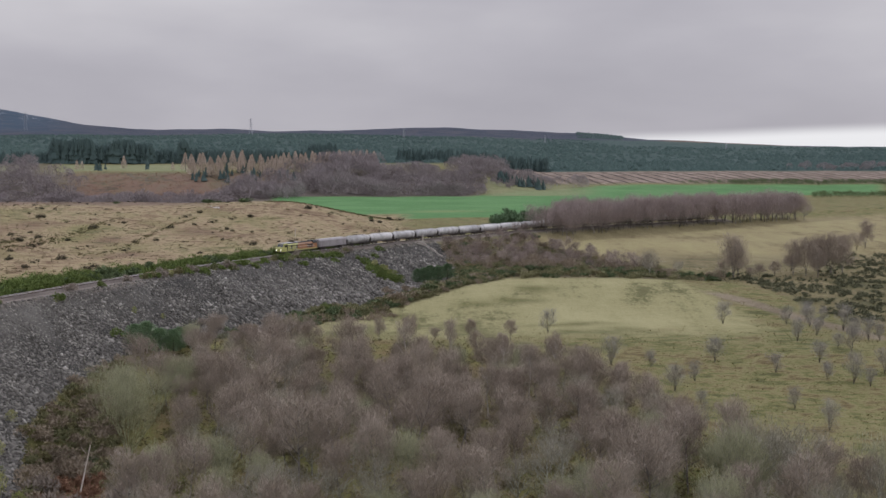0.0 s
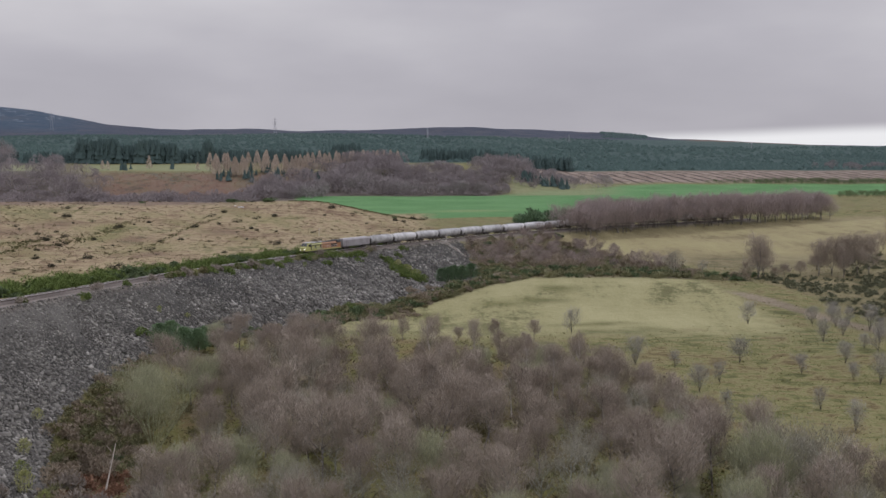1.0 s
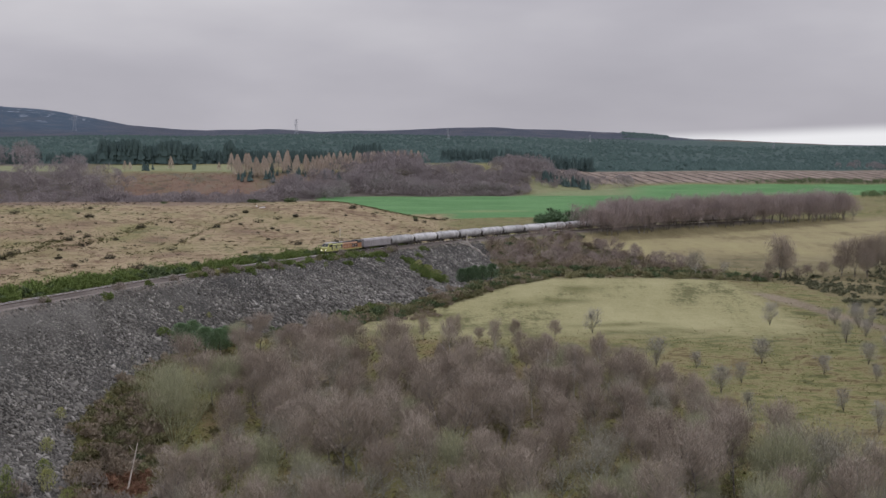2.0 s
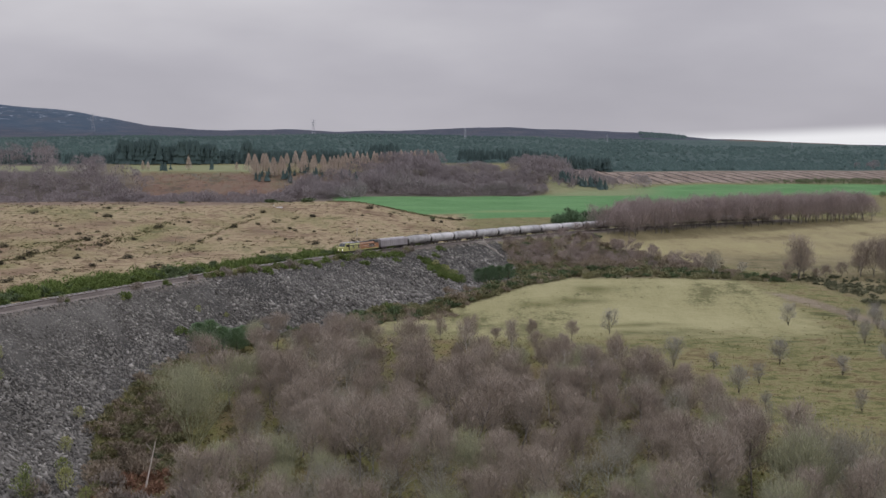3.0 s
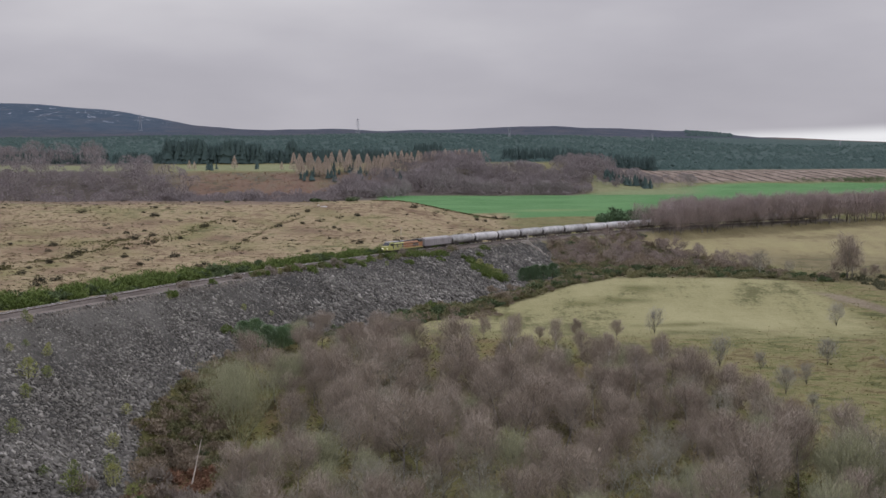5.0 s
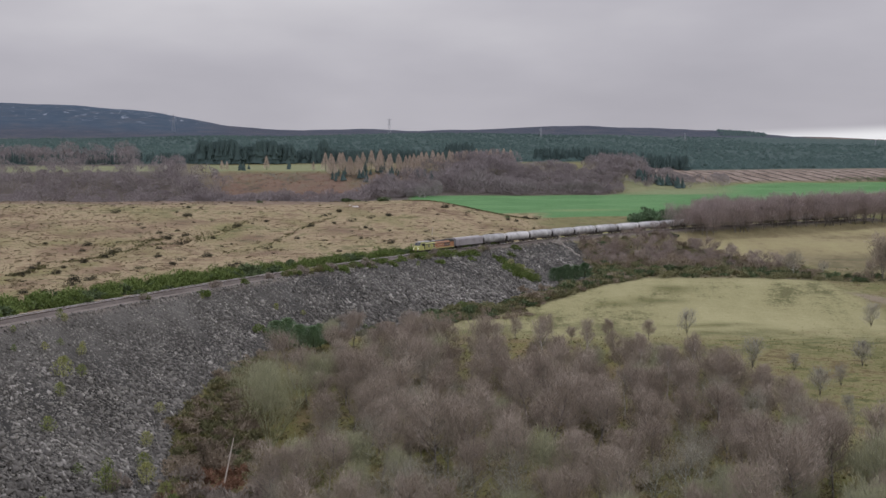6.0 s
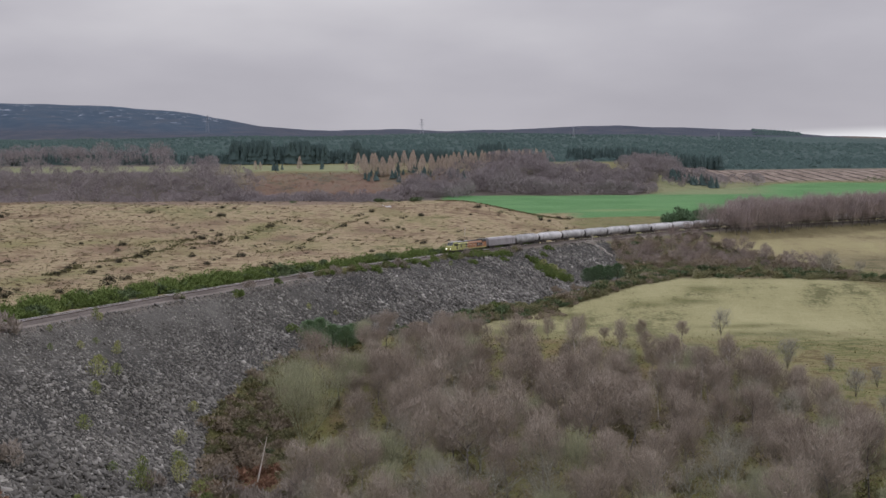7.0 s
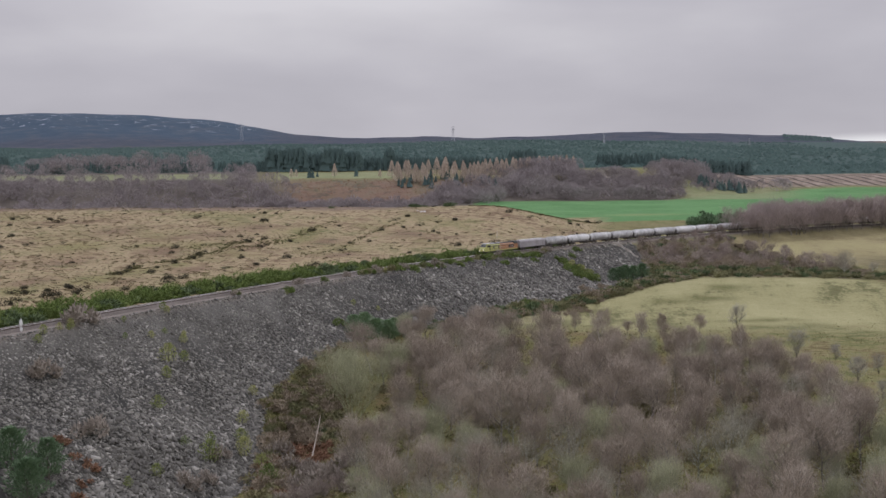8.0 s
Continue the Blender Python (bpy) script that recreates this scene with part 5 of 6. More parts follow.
hollow_shrub = tree_kind("willow_scrub", "dense leafless dark purple-brown willow scrub in the hollow", "tree", "scrub of the hollow",
                         [(53, 8.0, 8.5), (54, 7.0, 8.0), (55, 7.5, 7.0)], "bark_dark", "twig_scrub", stems=3, limbs=15, subs=4, twigs=5, sprigs=5, low=0.1, width=0.09, fine_wood=False)


def mixed_bush(rng, x, y, i, green, brown, tall, k=1.0):
    r = rng.random()
    if r < green:
        set_bush(gorse if r < green * 0.35 else scrub, x, y, k * rng.uniform(2.2, 4.2), i, 0.8)
    elif r < green + brown:
        set_bush(dark_bush, x, y, k * rng.uniform(2.4, 4.4), i)
    elif r < green + brown + tall:
        plant(hollow_shrub, x, y, k * rng.uniform(0.4, 0.72), i, i)
    else:
        set_bush(olive_bush, x, y, k * rng.uniform(2.0, 3.6), i, 0.8)


def hollow_bushes():
    """Gorse and bare scrub along the burn between the bank and the fields."""
    rng = np.random.default_rng(10)
    band = lambda x, y: field_edge(y) - 7.5 < x < field_edge(y) + 0.4 and above_bank(x, y) > -0.4 and y < 424
    for i, (x, y) in enumerate(scatter(rng, 230, -46, 26, 328, 424, band, apart=1.5)):
        r = rng.random()
        set_bush(scrub if r < 0.62 else (gorse if r < 0.84 else (olive_bush if r < 0.93 else dark_bush)), x, y, rng.uniform(2.4, 4.2) * (0.8 + 0.4 * (x < field_edge(y) - 2)), i, 0.85)
    # the wide patch of scrub where the line leaves the rock bank
    hollow = lambda x, y: math.hypot(x + 3, y - 459) > 8.5 and beside(x, y) > 8 and x < 39 + (528 - y) * 0.5 and y > 416 - 0.12 * x and (y > 474 - (beside(x, y) - 6) * 1.3 or above_bank(x, y) > 0.8) and x < 95
    for i, (x, y) in enumerate(scatter(rng, 330, -12, 95, 405, 530, hollow, apart=2.0)):
        low = y < 442 - 0.12 * x
        mixed_bush(rng, x, y, i, 0.85 if low else 0.2, 0.08 if low else 0.34, 0.0 if low else 0.36, 1.1)
    # gorse hillside to the east
    east = lambda x, y: x > 101 + (400 - y) * 0.25 and x < 0.42 * y + 5 and wave(x, y, 8, 2) > -0.5 and (y < 424 or x > 0.315 * y)
    tri = []
    for i, (x, y) in enumerate(scatter(rng, 620, 96, 200, 330, 490, east, apart=1.3)):
        tri.append(clump(i, 110, 1.0, 0.24, flat=0.75) * rng.uniform(0.8, 2.5) + (x, y, floor(x, y) - 0.1))
    tagged(new("gorse_scrub", tri_mesh("gorse_scrub", np.concatenate(tri), M["scrub_dark"])), "low dark gorse scattered over the tan eastern hillside", "bushes", kind="stuff")
    # dark hedge across the head of the far field
    for i in range(34):
        x = 45 + i * 1.75
        y = 432 - 0.12 * x + rng.normal() * 1.6
        mixed_bush(rng, x, y, i, 0.8, 0.1, 0.0, 0.75)


hollow_bushes()

MOOR_WEST = [(-166, 457), (-157, 440), (-140, 522), (-111, 460), (-104, 538), (-94, 518), (-180, 534), (-97, 549), (-90, 557), (-68, 601), (-56, 591), (-36, 599), (-32, 603), (-112, 419), (-194, 576), (-117, 511), (-23, 640),
             (-29, 640), (-138, 378), (-127, 369), (-126, 358), (-122, 380), (-105, 353), (-117, 573), (-146, 401), (-144, 419), (-142, 450), (-146, 497), (-119, 553), (-110, 527), (-72, 452), (-59, 467)]
MOOR_EAST = [(-265, 431), (-271, 457), (-290, 470), (-290, 493), (-253, 449), (-262, 484), (-243, 473), (-245, 412), (-222, 383), (-225, 369), (-167, 385), (-153, 372), (-155, 436), (-154, 453), (-156, 319), (-159, 331), (-149, 325),
             (-133, 300), (-152, 351), (-182, 536), (-162, 265), (-159, 266), (-151, 263), (-146, 258), (-146, 269), (-172, 401), (-156, 385), (-153, 339), (-138, 312), (-134, 313), (-156, 273), (-150, 266), (-148, 276), (-155, 282), (-138, 282), (-152, 247), (-153, 279), (-164, 275), (-215, 534), (-276, 502)]


def moor_bushes():
    rng = np.random.default_rng(12)
    for i, (x, y) in enumerate(MOOR_WEST + MOOR_EAST):
        set_bush(heather, x, y, rng.uniform(1.5, 2.6) * (1 + 0.2 * (y > 480)), i, 1.0)
    for i, (x, y, k) in enumerate([(-126, 640, 6.0), (-106, 640, 6.5), (-121, 642, 3.5), (-170, 620, 3.0), (-38, 628, 3.2)]):
        set_bush(gorse, x, y, k, i, 0.6)
    spots = scatter(rng, 120, -300, -20, 240, 640, lambda x, y: beside(x, y) < -14 and x / y > -0.62, apart=5)
    for i, (x, y) in enumerate(spots):
        set_bush(heather, x, y, rng.uniform(0.7, 1.6), i, 0.9)


moor_bushes()

# ---- rock bank, grass, woods and hills ----
def rocks(rng, n, place, size):
    """Angular slabs: jittered boxes lying roughly with the slope. place: n x 3, size: n."""
    base = np.array([(i, j, k) for k in (-1, 1) for i, j in ((-1, -1), (1, -1), (1, 1), (-1, 1))], float)
    v = base[None] * (1 + rng.normal(size=(n, 8, 3)) * 0.20)
    v = v * np.stack([rng.uniform(0.8, 1.8, n), rng.uniform(0.45, 0.9, n), rng.uniform(0.24, 0.58, n)], -1)[:, None]
    yaw = math.pi / 2 - np.arctan(rail_slope(np.clip(place[:, 1], 60, 560))) + rng.normal(size=n) * 0.6
    tip, roll = rng.normal(size=n) * 0.5, rng.normal(size=n) * 0.35
    cy, sy, ct, st, cr, sr = np.cos(yaw), np.sin(yaw), np.cos(tip), np.sin(tip), np.cos(roll), np.sin(roll)
    x, y, z = v[..., 0], v[..., 1], v[..., 2]
    y, z = y * ct[:, None] - z * st[:, None], y * st[:, None] + z * ct[:, None]
    x, z = x * cr[:, None] + z * sr[:, None], z * cr[:, None] - x * sr[:, None]
    x, y = x * cy[:, None] - y * sy[:, None], x * sy[:, None] + y * cy[:, None]
    z = z - 0.5 * x
    v = np.stack([x, y, z], -1) * size[:, None, None] + place[:, None]
    f = np.array([(4, 5, 6, 7), (0, 1, 5, 4), (1, 2, 6, 5), (2, 3, 7, 6), (3, 0, 4, 7)])
    faces = (np.arange(n)[:, None, None] * 8 + f[None]).reshape(-1, 4)
    return v.reshape(-1, 3), faces


def bank_places(rng, y0, y1, gap):
    """Evenly strewn places on the rock slope and how far down the slope each lies, from 0 to 1."""
    y, d = np.meshgrid(np.arange(y0, y1, gap * 0.85), np.arange(5.9, 64, gap * 0.9))
    y, d = y.ravel() + rng.normal(size=y.size) * gap * 0.4, d.ravel() + rng.normal(size=d.size) * gap * 0.4
    a = np.arctan(rail_slope(y))
    x, yy = rail_x(y) + d * np.cos(a), y - d * np.sin(a)
    g = ground(x, yy)
    bank = bank_plane(x, yy)
    ok = (bank > g - 1.3 - 1.3 * (yy > 300) - 7 * ((yy > 312) & (yy < 414))) & (x < np.interp(yy, FIELD_Y, FIELD_X) - np.where(yy > 300, 4, -99)) & (yy < 477 - (beside(x, yy) - 6) * 1.3) & (x < rock_foot(yy) + rng.normal(size=len(x)) * 0.5) & (x / np.maximum(yy, 100) > -0.66)
    return x[ok], yy[ok], g[ok], np.clip((d[ok] - 6) / 30, 0, 1.3)


rock_bank = thing("rock_embankment", "railway embankment faced with loose grey quarried rock", "embankment", kind="structure")


def build_rocks():
    rng = np.random.default_rng(20)
    x, y, z, f = (np.concatenate(c) for c in zip(bank_places(rng, 150, 300, 0.40), bank_places(rng, 300, 390, 0.56), bank_places(rng, 390, 505, 0.70)))
    size = (0.095 + 0.10 * f + 0.03 * wave(x, y, 8, 6)) * rng.lognormal(0, 0.42, len(x)) * np.interp(y, (265, 320, 420), (1.0, 1.4, 1.6))
    size = np.clip(size, 0.06, 0.55)
    v, fc = rocks(rng, len(x), np.stack([x, y, z + size * 0.08], -1), size)
    tagged(link("rock_fill", quick_mesh("rock_fill", v, fc, M["rock"]), rock_bank), "loose angular grey rocks", kind="stuff")
    # the large blocks at the foot of the near end
    x, y, z, f = bank_places(rng, 150, 225, 0.8)
    near_heap = np.hypot(x + 88, (y - 184) * 0.8) + rng.random(len(x)) * 16
    pick = np.argsort(near_heap)[:290]
    for i in pick:
        v, fc = rocks(rng, 1, np.zeros((1, 3)), np.array([1.0])) if i in pick[:12] else (None, None)
        if v is not None:
            blocks.append(quick_mesh("boulder", v, fc, M["rock"]))
        s = float(rng.uniform(0.3, 0.62))
        link("boulder", blocks[int(i) % len(blocks)], rock_bank, m=Matrix.LocRotScale((x[i], y[i], z[i] + 0.12), Euler((rng.normal() * 0.4, rng.normal() * 0.4, rng.uniform(0, 6))), (s, s, s)))


blocks = []
build_rocks()


def rushes():
    """Darker rushes along the moor's ditches."""
    rng = np.random.default_rng(33)
    tri = []
    for (x0, y0), (x1, y1), n, w in (((-157, 387), (-141, 548), 480, 1.8), ((-125, 394), (-111, 553), 260, 1.0), ((-165, 400), (-150, 470), 200, 2.5), ((-158, 316), (-161, 345), 260, 1.1), ((-158, 350), (-156, 392), 300, 1.1), ((-156, 392), (-157, 444), 260, 1.2)):
        f = rng.random(n)
        bend = 0.035 * abs(y1 - y0) * np.sin(f * 5 + x0)
        x, y = x0 + (x1 - x0) * f + bend + rng.normal(size=n) * w, y0 + (y1 - y0) * f
        tri.append(tufts(rng, x, y, rng.uniform(0.3, 0.7, n), 0.5))
    y = rng.uniform(636, 650, 900)
    x = y * rng.uniform(-0.15, -0.035, 900)
    tri.append(tufts(rng, x, y, rng.uniform(0.3, 0.8, 900), 0.5))
    tagged(new("ditch_rushes", tri_mesh("ditch_rushes", np.concatenate(tri), M["sedge"])), "olive rushes along the ditches of the moor", "rushes", kind="stuff")


RUST = [(-68.6 + 5.5 * math.sin(i * 2.3), 212 + 8 * math.cos(i * 1.7), 2.4 + 0.5 * math.sin(i)) for i in range(26)]


def on_rock():
    rng = np.random.default_rng(21)
    for i, (x, y, h) in enumerate([(-100, 220, 4.6), (-98, 224, 2.8), (-98, 214, 3.0), (-95, 202, 3.2), (-106, 225, 1.9), (-105, 230, 1.7), (-101, 231, 2.4), (-108, 239, 2.0), (-109, 218, 1.6), (-112, 224, 1.6), (-118, 197, 2.2), (-118, 206, 1.8), (-117, 208, 1.6),
                                   (-82, 216, 3.4), (-78, 205, 4.6), (-82, 196, 5.0), (-84, 202, 2.8), (-87, 196, 2.4), (-87, 182, 3.0), (-89, 174, 2.4), (-70, 196, 5.0), (-74, 204, 4.0), (-80, 209, 3.4), (-93, 285, 1.6), (-84, 229, 2.6), (-102, 234, 1.5), (-79, 303, 2.0), (-73, 308, 1.6)]):
        plant(sapling, x, y, h, i * 1.3, i)
    for i, (x, y, k) in enumerate([(-112, 189, 4.6), (-99, 181, 4.4), (-82, 185, 4.0), (-81, 200, 3.4), (-73, 213, 4.6), (-80, 190, 3.0), (-64, 316, 2.5)]):
        set_bush(brown_bush, x, y, k, i, 1.05)
    # broom and gorse growing in the folds of the rock
    for i, (x, y) in enumerate([(-27, 418), (-25, 416), (-23.5, 413), (-22, 411.5), (-20, 410), (-19, 407.5), (-17, 407), (-21, 413), (-18, 404.5), (-15.5, 404.5), (-20, 404), (-22.5, 407), (-24.5, 410), (-18, 411), (-16, 408.5), (-22.5, 415.5)]):
        set_bush(broom, x, y, rng.uniform(2.4, 3.8), i, 1.0)
        if i % 2:
            plant(sapling, x + 1.2, y - 1.2, rng.uniform(2.6, 3.8), i * 1.3, i)
    for i, (x, y, k) in enumerate([(-79, 287, 3.0), (-63, 294, 3.2), (-77, 268, 3.0), (-34, 349, 3.6), (-31, 352, 3.8), (-28, 356, 3.2), (-68, 298, 3.0), (-9.4, 289.8, 2.6), (-11, 288.5, 2.0)]):
        set_bush(scrub if i % 3 else broom, x, y, k, i, 1.0)
    for i, (x, y, k) in enumerate([(-102, 174, 2.0), (-96, 172, 2.2), (-98, 172, 2.0), (-95, 172, 2.2), (-101, 174, 1.8), (-94, 167, 2.0), (-93, 163, 2.4)] + RUST):
        set_bush(bracken, x, y, k, i)
    # bare shrubs below the bleached tree
    below = lambda x, y: -0.345 < x / y < -0.262 and x > rock_foot(y) + 1
    for i, (x, y) in enumerate(scatter(rng, 46, -75, -44, 172, 207, below, apart=2.1)):
        r = rng.random()
        if r < 0.3:
            plant(hollow_shrub, x, y, rng.uniform(0.4, 0.6), i, i)
        else:
            set_bush(brown_bush if r < 0.75 else olive_bush, x, y, rng.uniform(2.6, 4.4), i, 1.0)
    # scrub along the foot of the rock
    edge = scatter(rng, 60, -95, 0, 175, 395, lambda x, y: 0.5 < above_bank(x, y) < 4.5, apart=2.0)
    for i, (x, y) in enumerate(edge):
        r = rng.random()
        k = olive_bush if r < 0.35 else (dark_bush if r < 0.75 else gorse)
        set_bush(k, x, y, rng.uniform(1.8, 3.4), i, 0.9)
    skirt = lambda x, y: math.hypot(x + 68.5, y - 213) > 7 and not (y < 214 and x / y > -0.335) and rock_foot(y) + 0.8 < x < rock_foot(y) + 17 and x / y < -0.27
    for i, (x, y) in enumerate(scatter(rng, 190, -84, -44, 160, 298, skirt, apart=1.5)):
        r = rng.random()
        k = bracken if r < 0.14 and y < 225 else (olive_bush if r < 0.30 else (dark_bush if r < 0.66 else scrub))
        set_bush(k, x, y, rng.uniform(2.4, 4.6), i, 0.95)


on_rock()


def tufts(rng, x, y, size, lean=0.35):
    """Grass tussocks: three blades each."""
    n = len(x)
    z = ground(x, y)
    p = np.stack([x, y, z - 0.05], -1)
    out = []
    for k in range(3):
        tip = p + np.stack([rng.normal(size=n) * lean, rng.normal(size=n) * lean, rng.uniform(0.6, 1.0, n)], -1) * size[:, None]
        out.append(slivers(rng, p, tip, size * 0.8))
    return np.concatenate(out)


def hummocks():
    """Coarse tussocks and dead rush heads that roughen the moor."""
    rng = np.random.default_rng(36)
    n = 9000
    y = 245 + 400 * rng.random(n) ** 1.15
    x = y * rng.uniform(-0.63, -0.03, n)
    ok = (beside(x, y) < -13) & (rng.random(n) < 0.30 + 0.55 * lump(x, y, 17, 3) + 0.3 * ease(-0.3, -0.5, x / y))
    kinds = [clump(300 + k, 44, 1.0, 0.3, lobes=4, flat=0.5) for k in range(9)]
    tri = []
    for i, (a, b) in enumerate(zip(x[ok], y[ok])):
        k = rng.uniform(0.5, 1.15)
        tri.append(kinds[i % 9] * (k * rng.uniform(1.0, 2.2), k, k * 0.8) + (a, b, floor(a, b) - 0.05))
    tagged(new("moor_tussocks", tri_mesh("moor_tussocks", np.concatenate(tri), M["hummock"])), "brown and straw-coloured tussocks roughening the moor", "grass", kind="stuff")


def grass():
    rng = np.random.default_rng(30)
    n = 34000
    y = 235 + (660 - 235) * rng.random(n) ** 1.2
    x = y * rng.uniform(-0.64, -0.02, n)
    ok = (beside(x, y) < -9) & (rng.random(n) < 0.45 + 0.7 * lump(x, y, 9, 7))
    x, y = x[ok], y[ok]
    tagged(new("moor_grass", tri_mesh("moor_grass", tufts(rng, x, y, rng.uniform(0.2, 0.5, len(x))), M["tussock"])), "pale tussock grass covering the moor", "grass", kind="stuff")
    n = 30000
    y = 150 + 330 * rng.random(n)
    x = y * rng.uniform(-0.4, 0.42, n)
    zn = zones(x, y)
    ok = (zn["rock"] < 0.1) & (beside(x, y) > 12) & (rng.random(n) > zn["field"] * 0.97) & (zn["field2"] < 0.3)
    x, y = x[ok], y[ok]
    tagged(new("pasture_grass", tri_mesh("pasture_grass", tufts(rng, x, y, rng.uniform(0.15, 0.36, len(x)), 0.7), M["tussock_green"])), "rough yellow-green pasture grass", "grass", kind="stuff")


grass()
hummocks()
rushes()


def undergrowth():
    """Dead grass, bramble stems and litter on the floor of the wood, the skirt of the bank and the hollow."""
    rng = np.random.default_rng(35)
    n = 60000
    y = rng.uniform(145, 530, n)
    x = y * rng.uniform(-0.47, 0.25, n)
    zn = zones(x, y)
    ok = (rng.random(n) < zn["wood"] + zn["hollow"]) & (zn["rock"] < 0.1) & (beside(x, y) > 10)
    x, y = x[ok], y[ok]
    tagged(new("undergrowth", tri_mesh("undergrowth", tufts(rng, x, y, rng.uniform(0.25, 0.7, len(x)), 0.8), M["undergrowth"])), "brown and olive winter undergrowth of bramble and dead grass", "undergrowth", kind="stuff")


undergrowth()


def conifers(rng, x, y, h, wide=0.36, layers=4, ragged=0.2):
    """Cones of drooping branch tiers."""
    n = len(x)
    z = ground(x, y)
    out = []
    for k in range(layers):
        f0, f1 = k / layers * 0.92 + 0.03, min(1.0, (k + 2.3) / layers)
        m = 7
        ang = rng.uniform(0, 6.28, (n, 1)) + np.arange(m)[None] * 2 * math.pi / m
        rad = h[:, None] * wide * 0.5 * (1 - f0 * 0.93) * (1 + rng.normal(size=(n, m)) * ragged)
        ring = np.stack([x[:, None] + rad * np.cos(ang), y[:, None] + rad * np.sin(ang), z[:, None] + h[:, None] * (f0 + rng.normal(size=(n, m)) * 0.02)], -1)
        top = np.stack([x, y, z + h * f1], -1)[:, None]
        out.append(np.stack([ring, np.roll(ring, -1, 1), np.broadcast_to(top, ring.shape)], 2).reshape(-1, 3, 3))
    return np.concatenate(out)


def far_bare(rng, x, y, h, count=250, width=0.5):
    """Leafless far trees: a dome of twig slivers each."""
    n = len(x)
    z = ground(x, y)
    d = unit(rng.normal(size=(n, count, 3)))
    d[..., 2] = np.where(rng.random((n, count)) < 0.34, -0.95 * np.abs(d[..., 2]), np.abs(d[..., 2]))
    wide = rng.uniform(0.85, 1.25, (n, 1, 1)) * np.array((1.0, 1.0, 0)) + (0, 0, 1.0)
    c = np.stack([x, y, z + h * 0.5], -1)[:, None]
    r = (h * 0.48)[:, None, None] * rng.uniform(0.6, 1.0, (n, count, 1)) ** 0.5
    p = c + d * r * wide
    q = p + unit(d * 0.8 + rng.normal(size=d.shape) * 0.35 + (0, 0, 0.6)) * (h * 0.13)[:, None, None]
    return slivers(rng, p.reshape(-1, 3), q.reshape(-1, 3), width, d.reshape(-1, 3), 0.25)


def fan(rng, n, u0, u1, y0, y1):
    y = rng.uniform(y0, y1, n)
    return y * rng.uniform(u0, u1, n), y


def woods():
    rng = np.random.default_rng(40)
    # plantation over the far slopes
    n = 14500
    u = rng.uniform(-0.66, 0.42, n)
    y = 1380 + (2780 - 1380) * rng.random(n) ** 1.15
    x = u * y
    k = (wave(x, y, 160, 2) + 0.35 * rng.normal(size=n) > -0.95) & ~((u > 0.04) & (y < 1500)) & (y < 2780 - 500 * ease(0.1, 0.16, u))
    x, y = x[k], y[k]
    h = (5.5 + 2.5 * wave(x, y, 130, 5) + rng.uniform(0, 3, len(x))) * np.interp(y, (1400, 2000, 2800), (1.25, 1.0, 0.7))
    tagged(new("conifer_plantation", tri_mesh("conifer_plantation", conifers(rng, x, y, h * 0.5, 2.6, 2), M["needle"])), "dark green conifer plantation on the far slopes", "forest", kind="stuff")
    x, y = fan(rng, 420, 0.112, 0.15, 3700, 4250)
    tagged(new("hilltop_plantation", tri_mesh("hilltop_plantation", conifers(rng, x, y, rng.uniform(3, 6, len(x)), 2.2, 2), M["needle_dark"])), "dark plantation on the hill's shoulder", "forest", kind="stuff")
    # tall dark spruces: one tall block, its ragged end, the plantation's lower edge
    tall = []
    for n, u0, u1, y0, y1, size in ((250, -0.328, -0.292, 1338, 1395, 1.0), (70, -0.296, -0.276, 1345, 1400, 0.86), (110, -0.276, -0.258, 1338, 1390, 0.98), (90, -0.258, -0.243, 1340, 1395, 0.84), (110, -0.245, -0.205, 1345, 1410, 0.62), (14, -0.222, -0.212, 1350, 1362, 1.05),
                                    (190, -0.21, -0.09, 1340, 1420, 0.6), (60, -0.112, -0.088, 1400, 1440, 0.85), (190, -0.04, 0.088, 1400, 1450, 0.64), (130, -0.66, -0.575, 1345, 1400, 0.8), (260, -0.56, -0.328, 1345, 1420, 0.52)):
        x, y = fan(rng, n, u0, u1, y0, y1)
        tall.append(np.stack([x, y, (22 + 6 * rng.random(n) + 3 * wave(x, y, 14, 7)) * size]))
    x, y, h = np.concatenate(tall, 1)
    tagged(new("spruce_stand", tri_mesh("spruce_stand", conifers(rng, x, y, h, 0.42, 5, 0.3), M["needle_dark"])), "stand of tall dark spruces at the plantation edge", "forest", kind="stuff")
    # bare valley woods
    groups = []
    for n, u0, u1, y0, y1, h0, h1 in ((52, -0.66, -0.34, 1100, 1172, 13, 20), (200, -0.33, -0.12, 990, 1050, 14, 18), (250, -0.150, 0.034, 1046, 1160, 14, 19), (60, -0.105, -0.055, 1150, 1215, 14, 19), (36, 0.014, 0.05, 1205, 1255, 15, 20), (24, -0.64, -0.44, 1180, 1300, 12, 19), (10, -0.40, -0.33, 1150, 1180, 14, 18), (120, -0.64, -0.30, 980, 1060, 9, 15), (64, -0.66, -0.30, 1050, 1130, 13, 20), (150, -0.66, -0.30, 1056, 1150, 8, 13), (110, -0.555, -0.385, 1330, 1440, 15, 24), (60, 0.0, 0.12, 1160, 1260, 9, 14), (130, -0.31, -0.13, 965, 1040, 11, 15), (60, -0.62, -0.4, 900, 1000, 7, 10), (30, 0.285, 0.37, 1500, 1570, 7, 11), (60, 0.01, 0.06, 1120, 1200, 9, 14)):
        x, y = fan(rng, n, u0, u1, y0, y1)
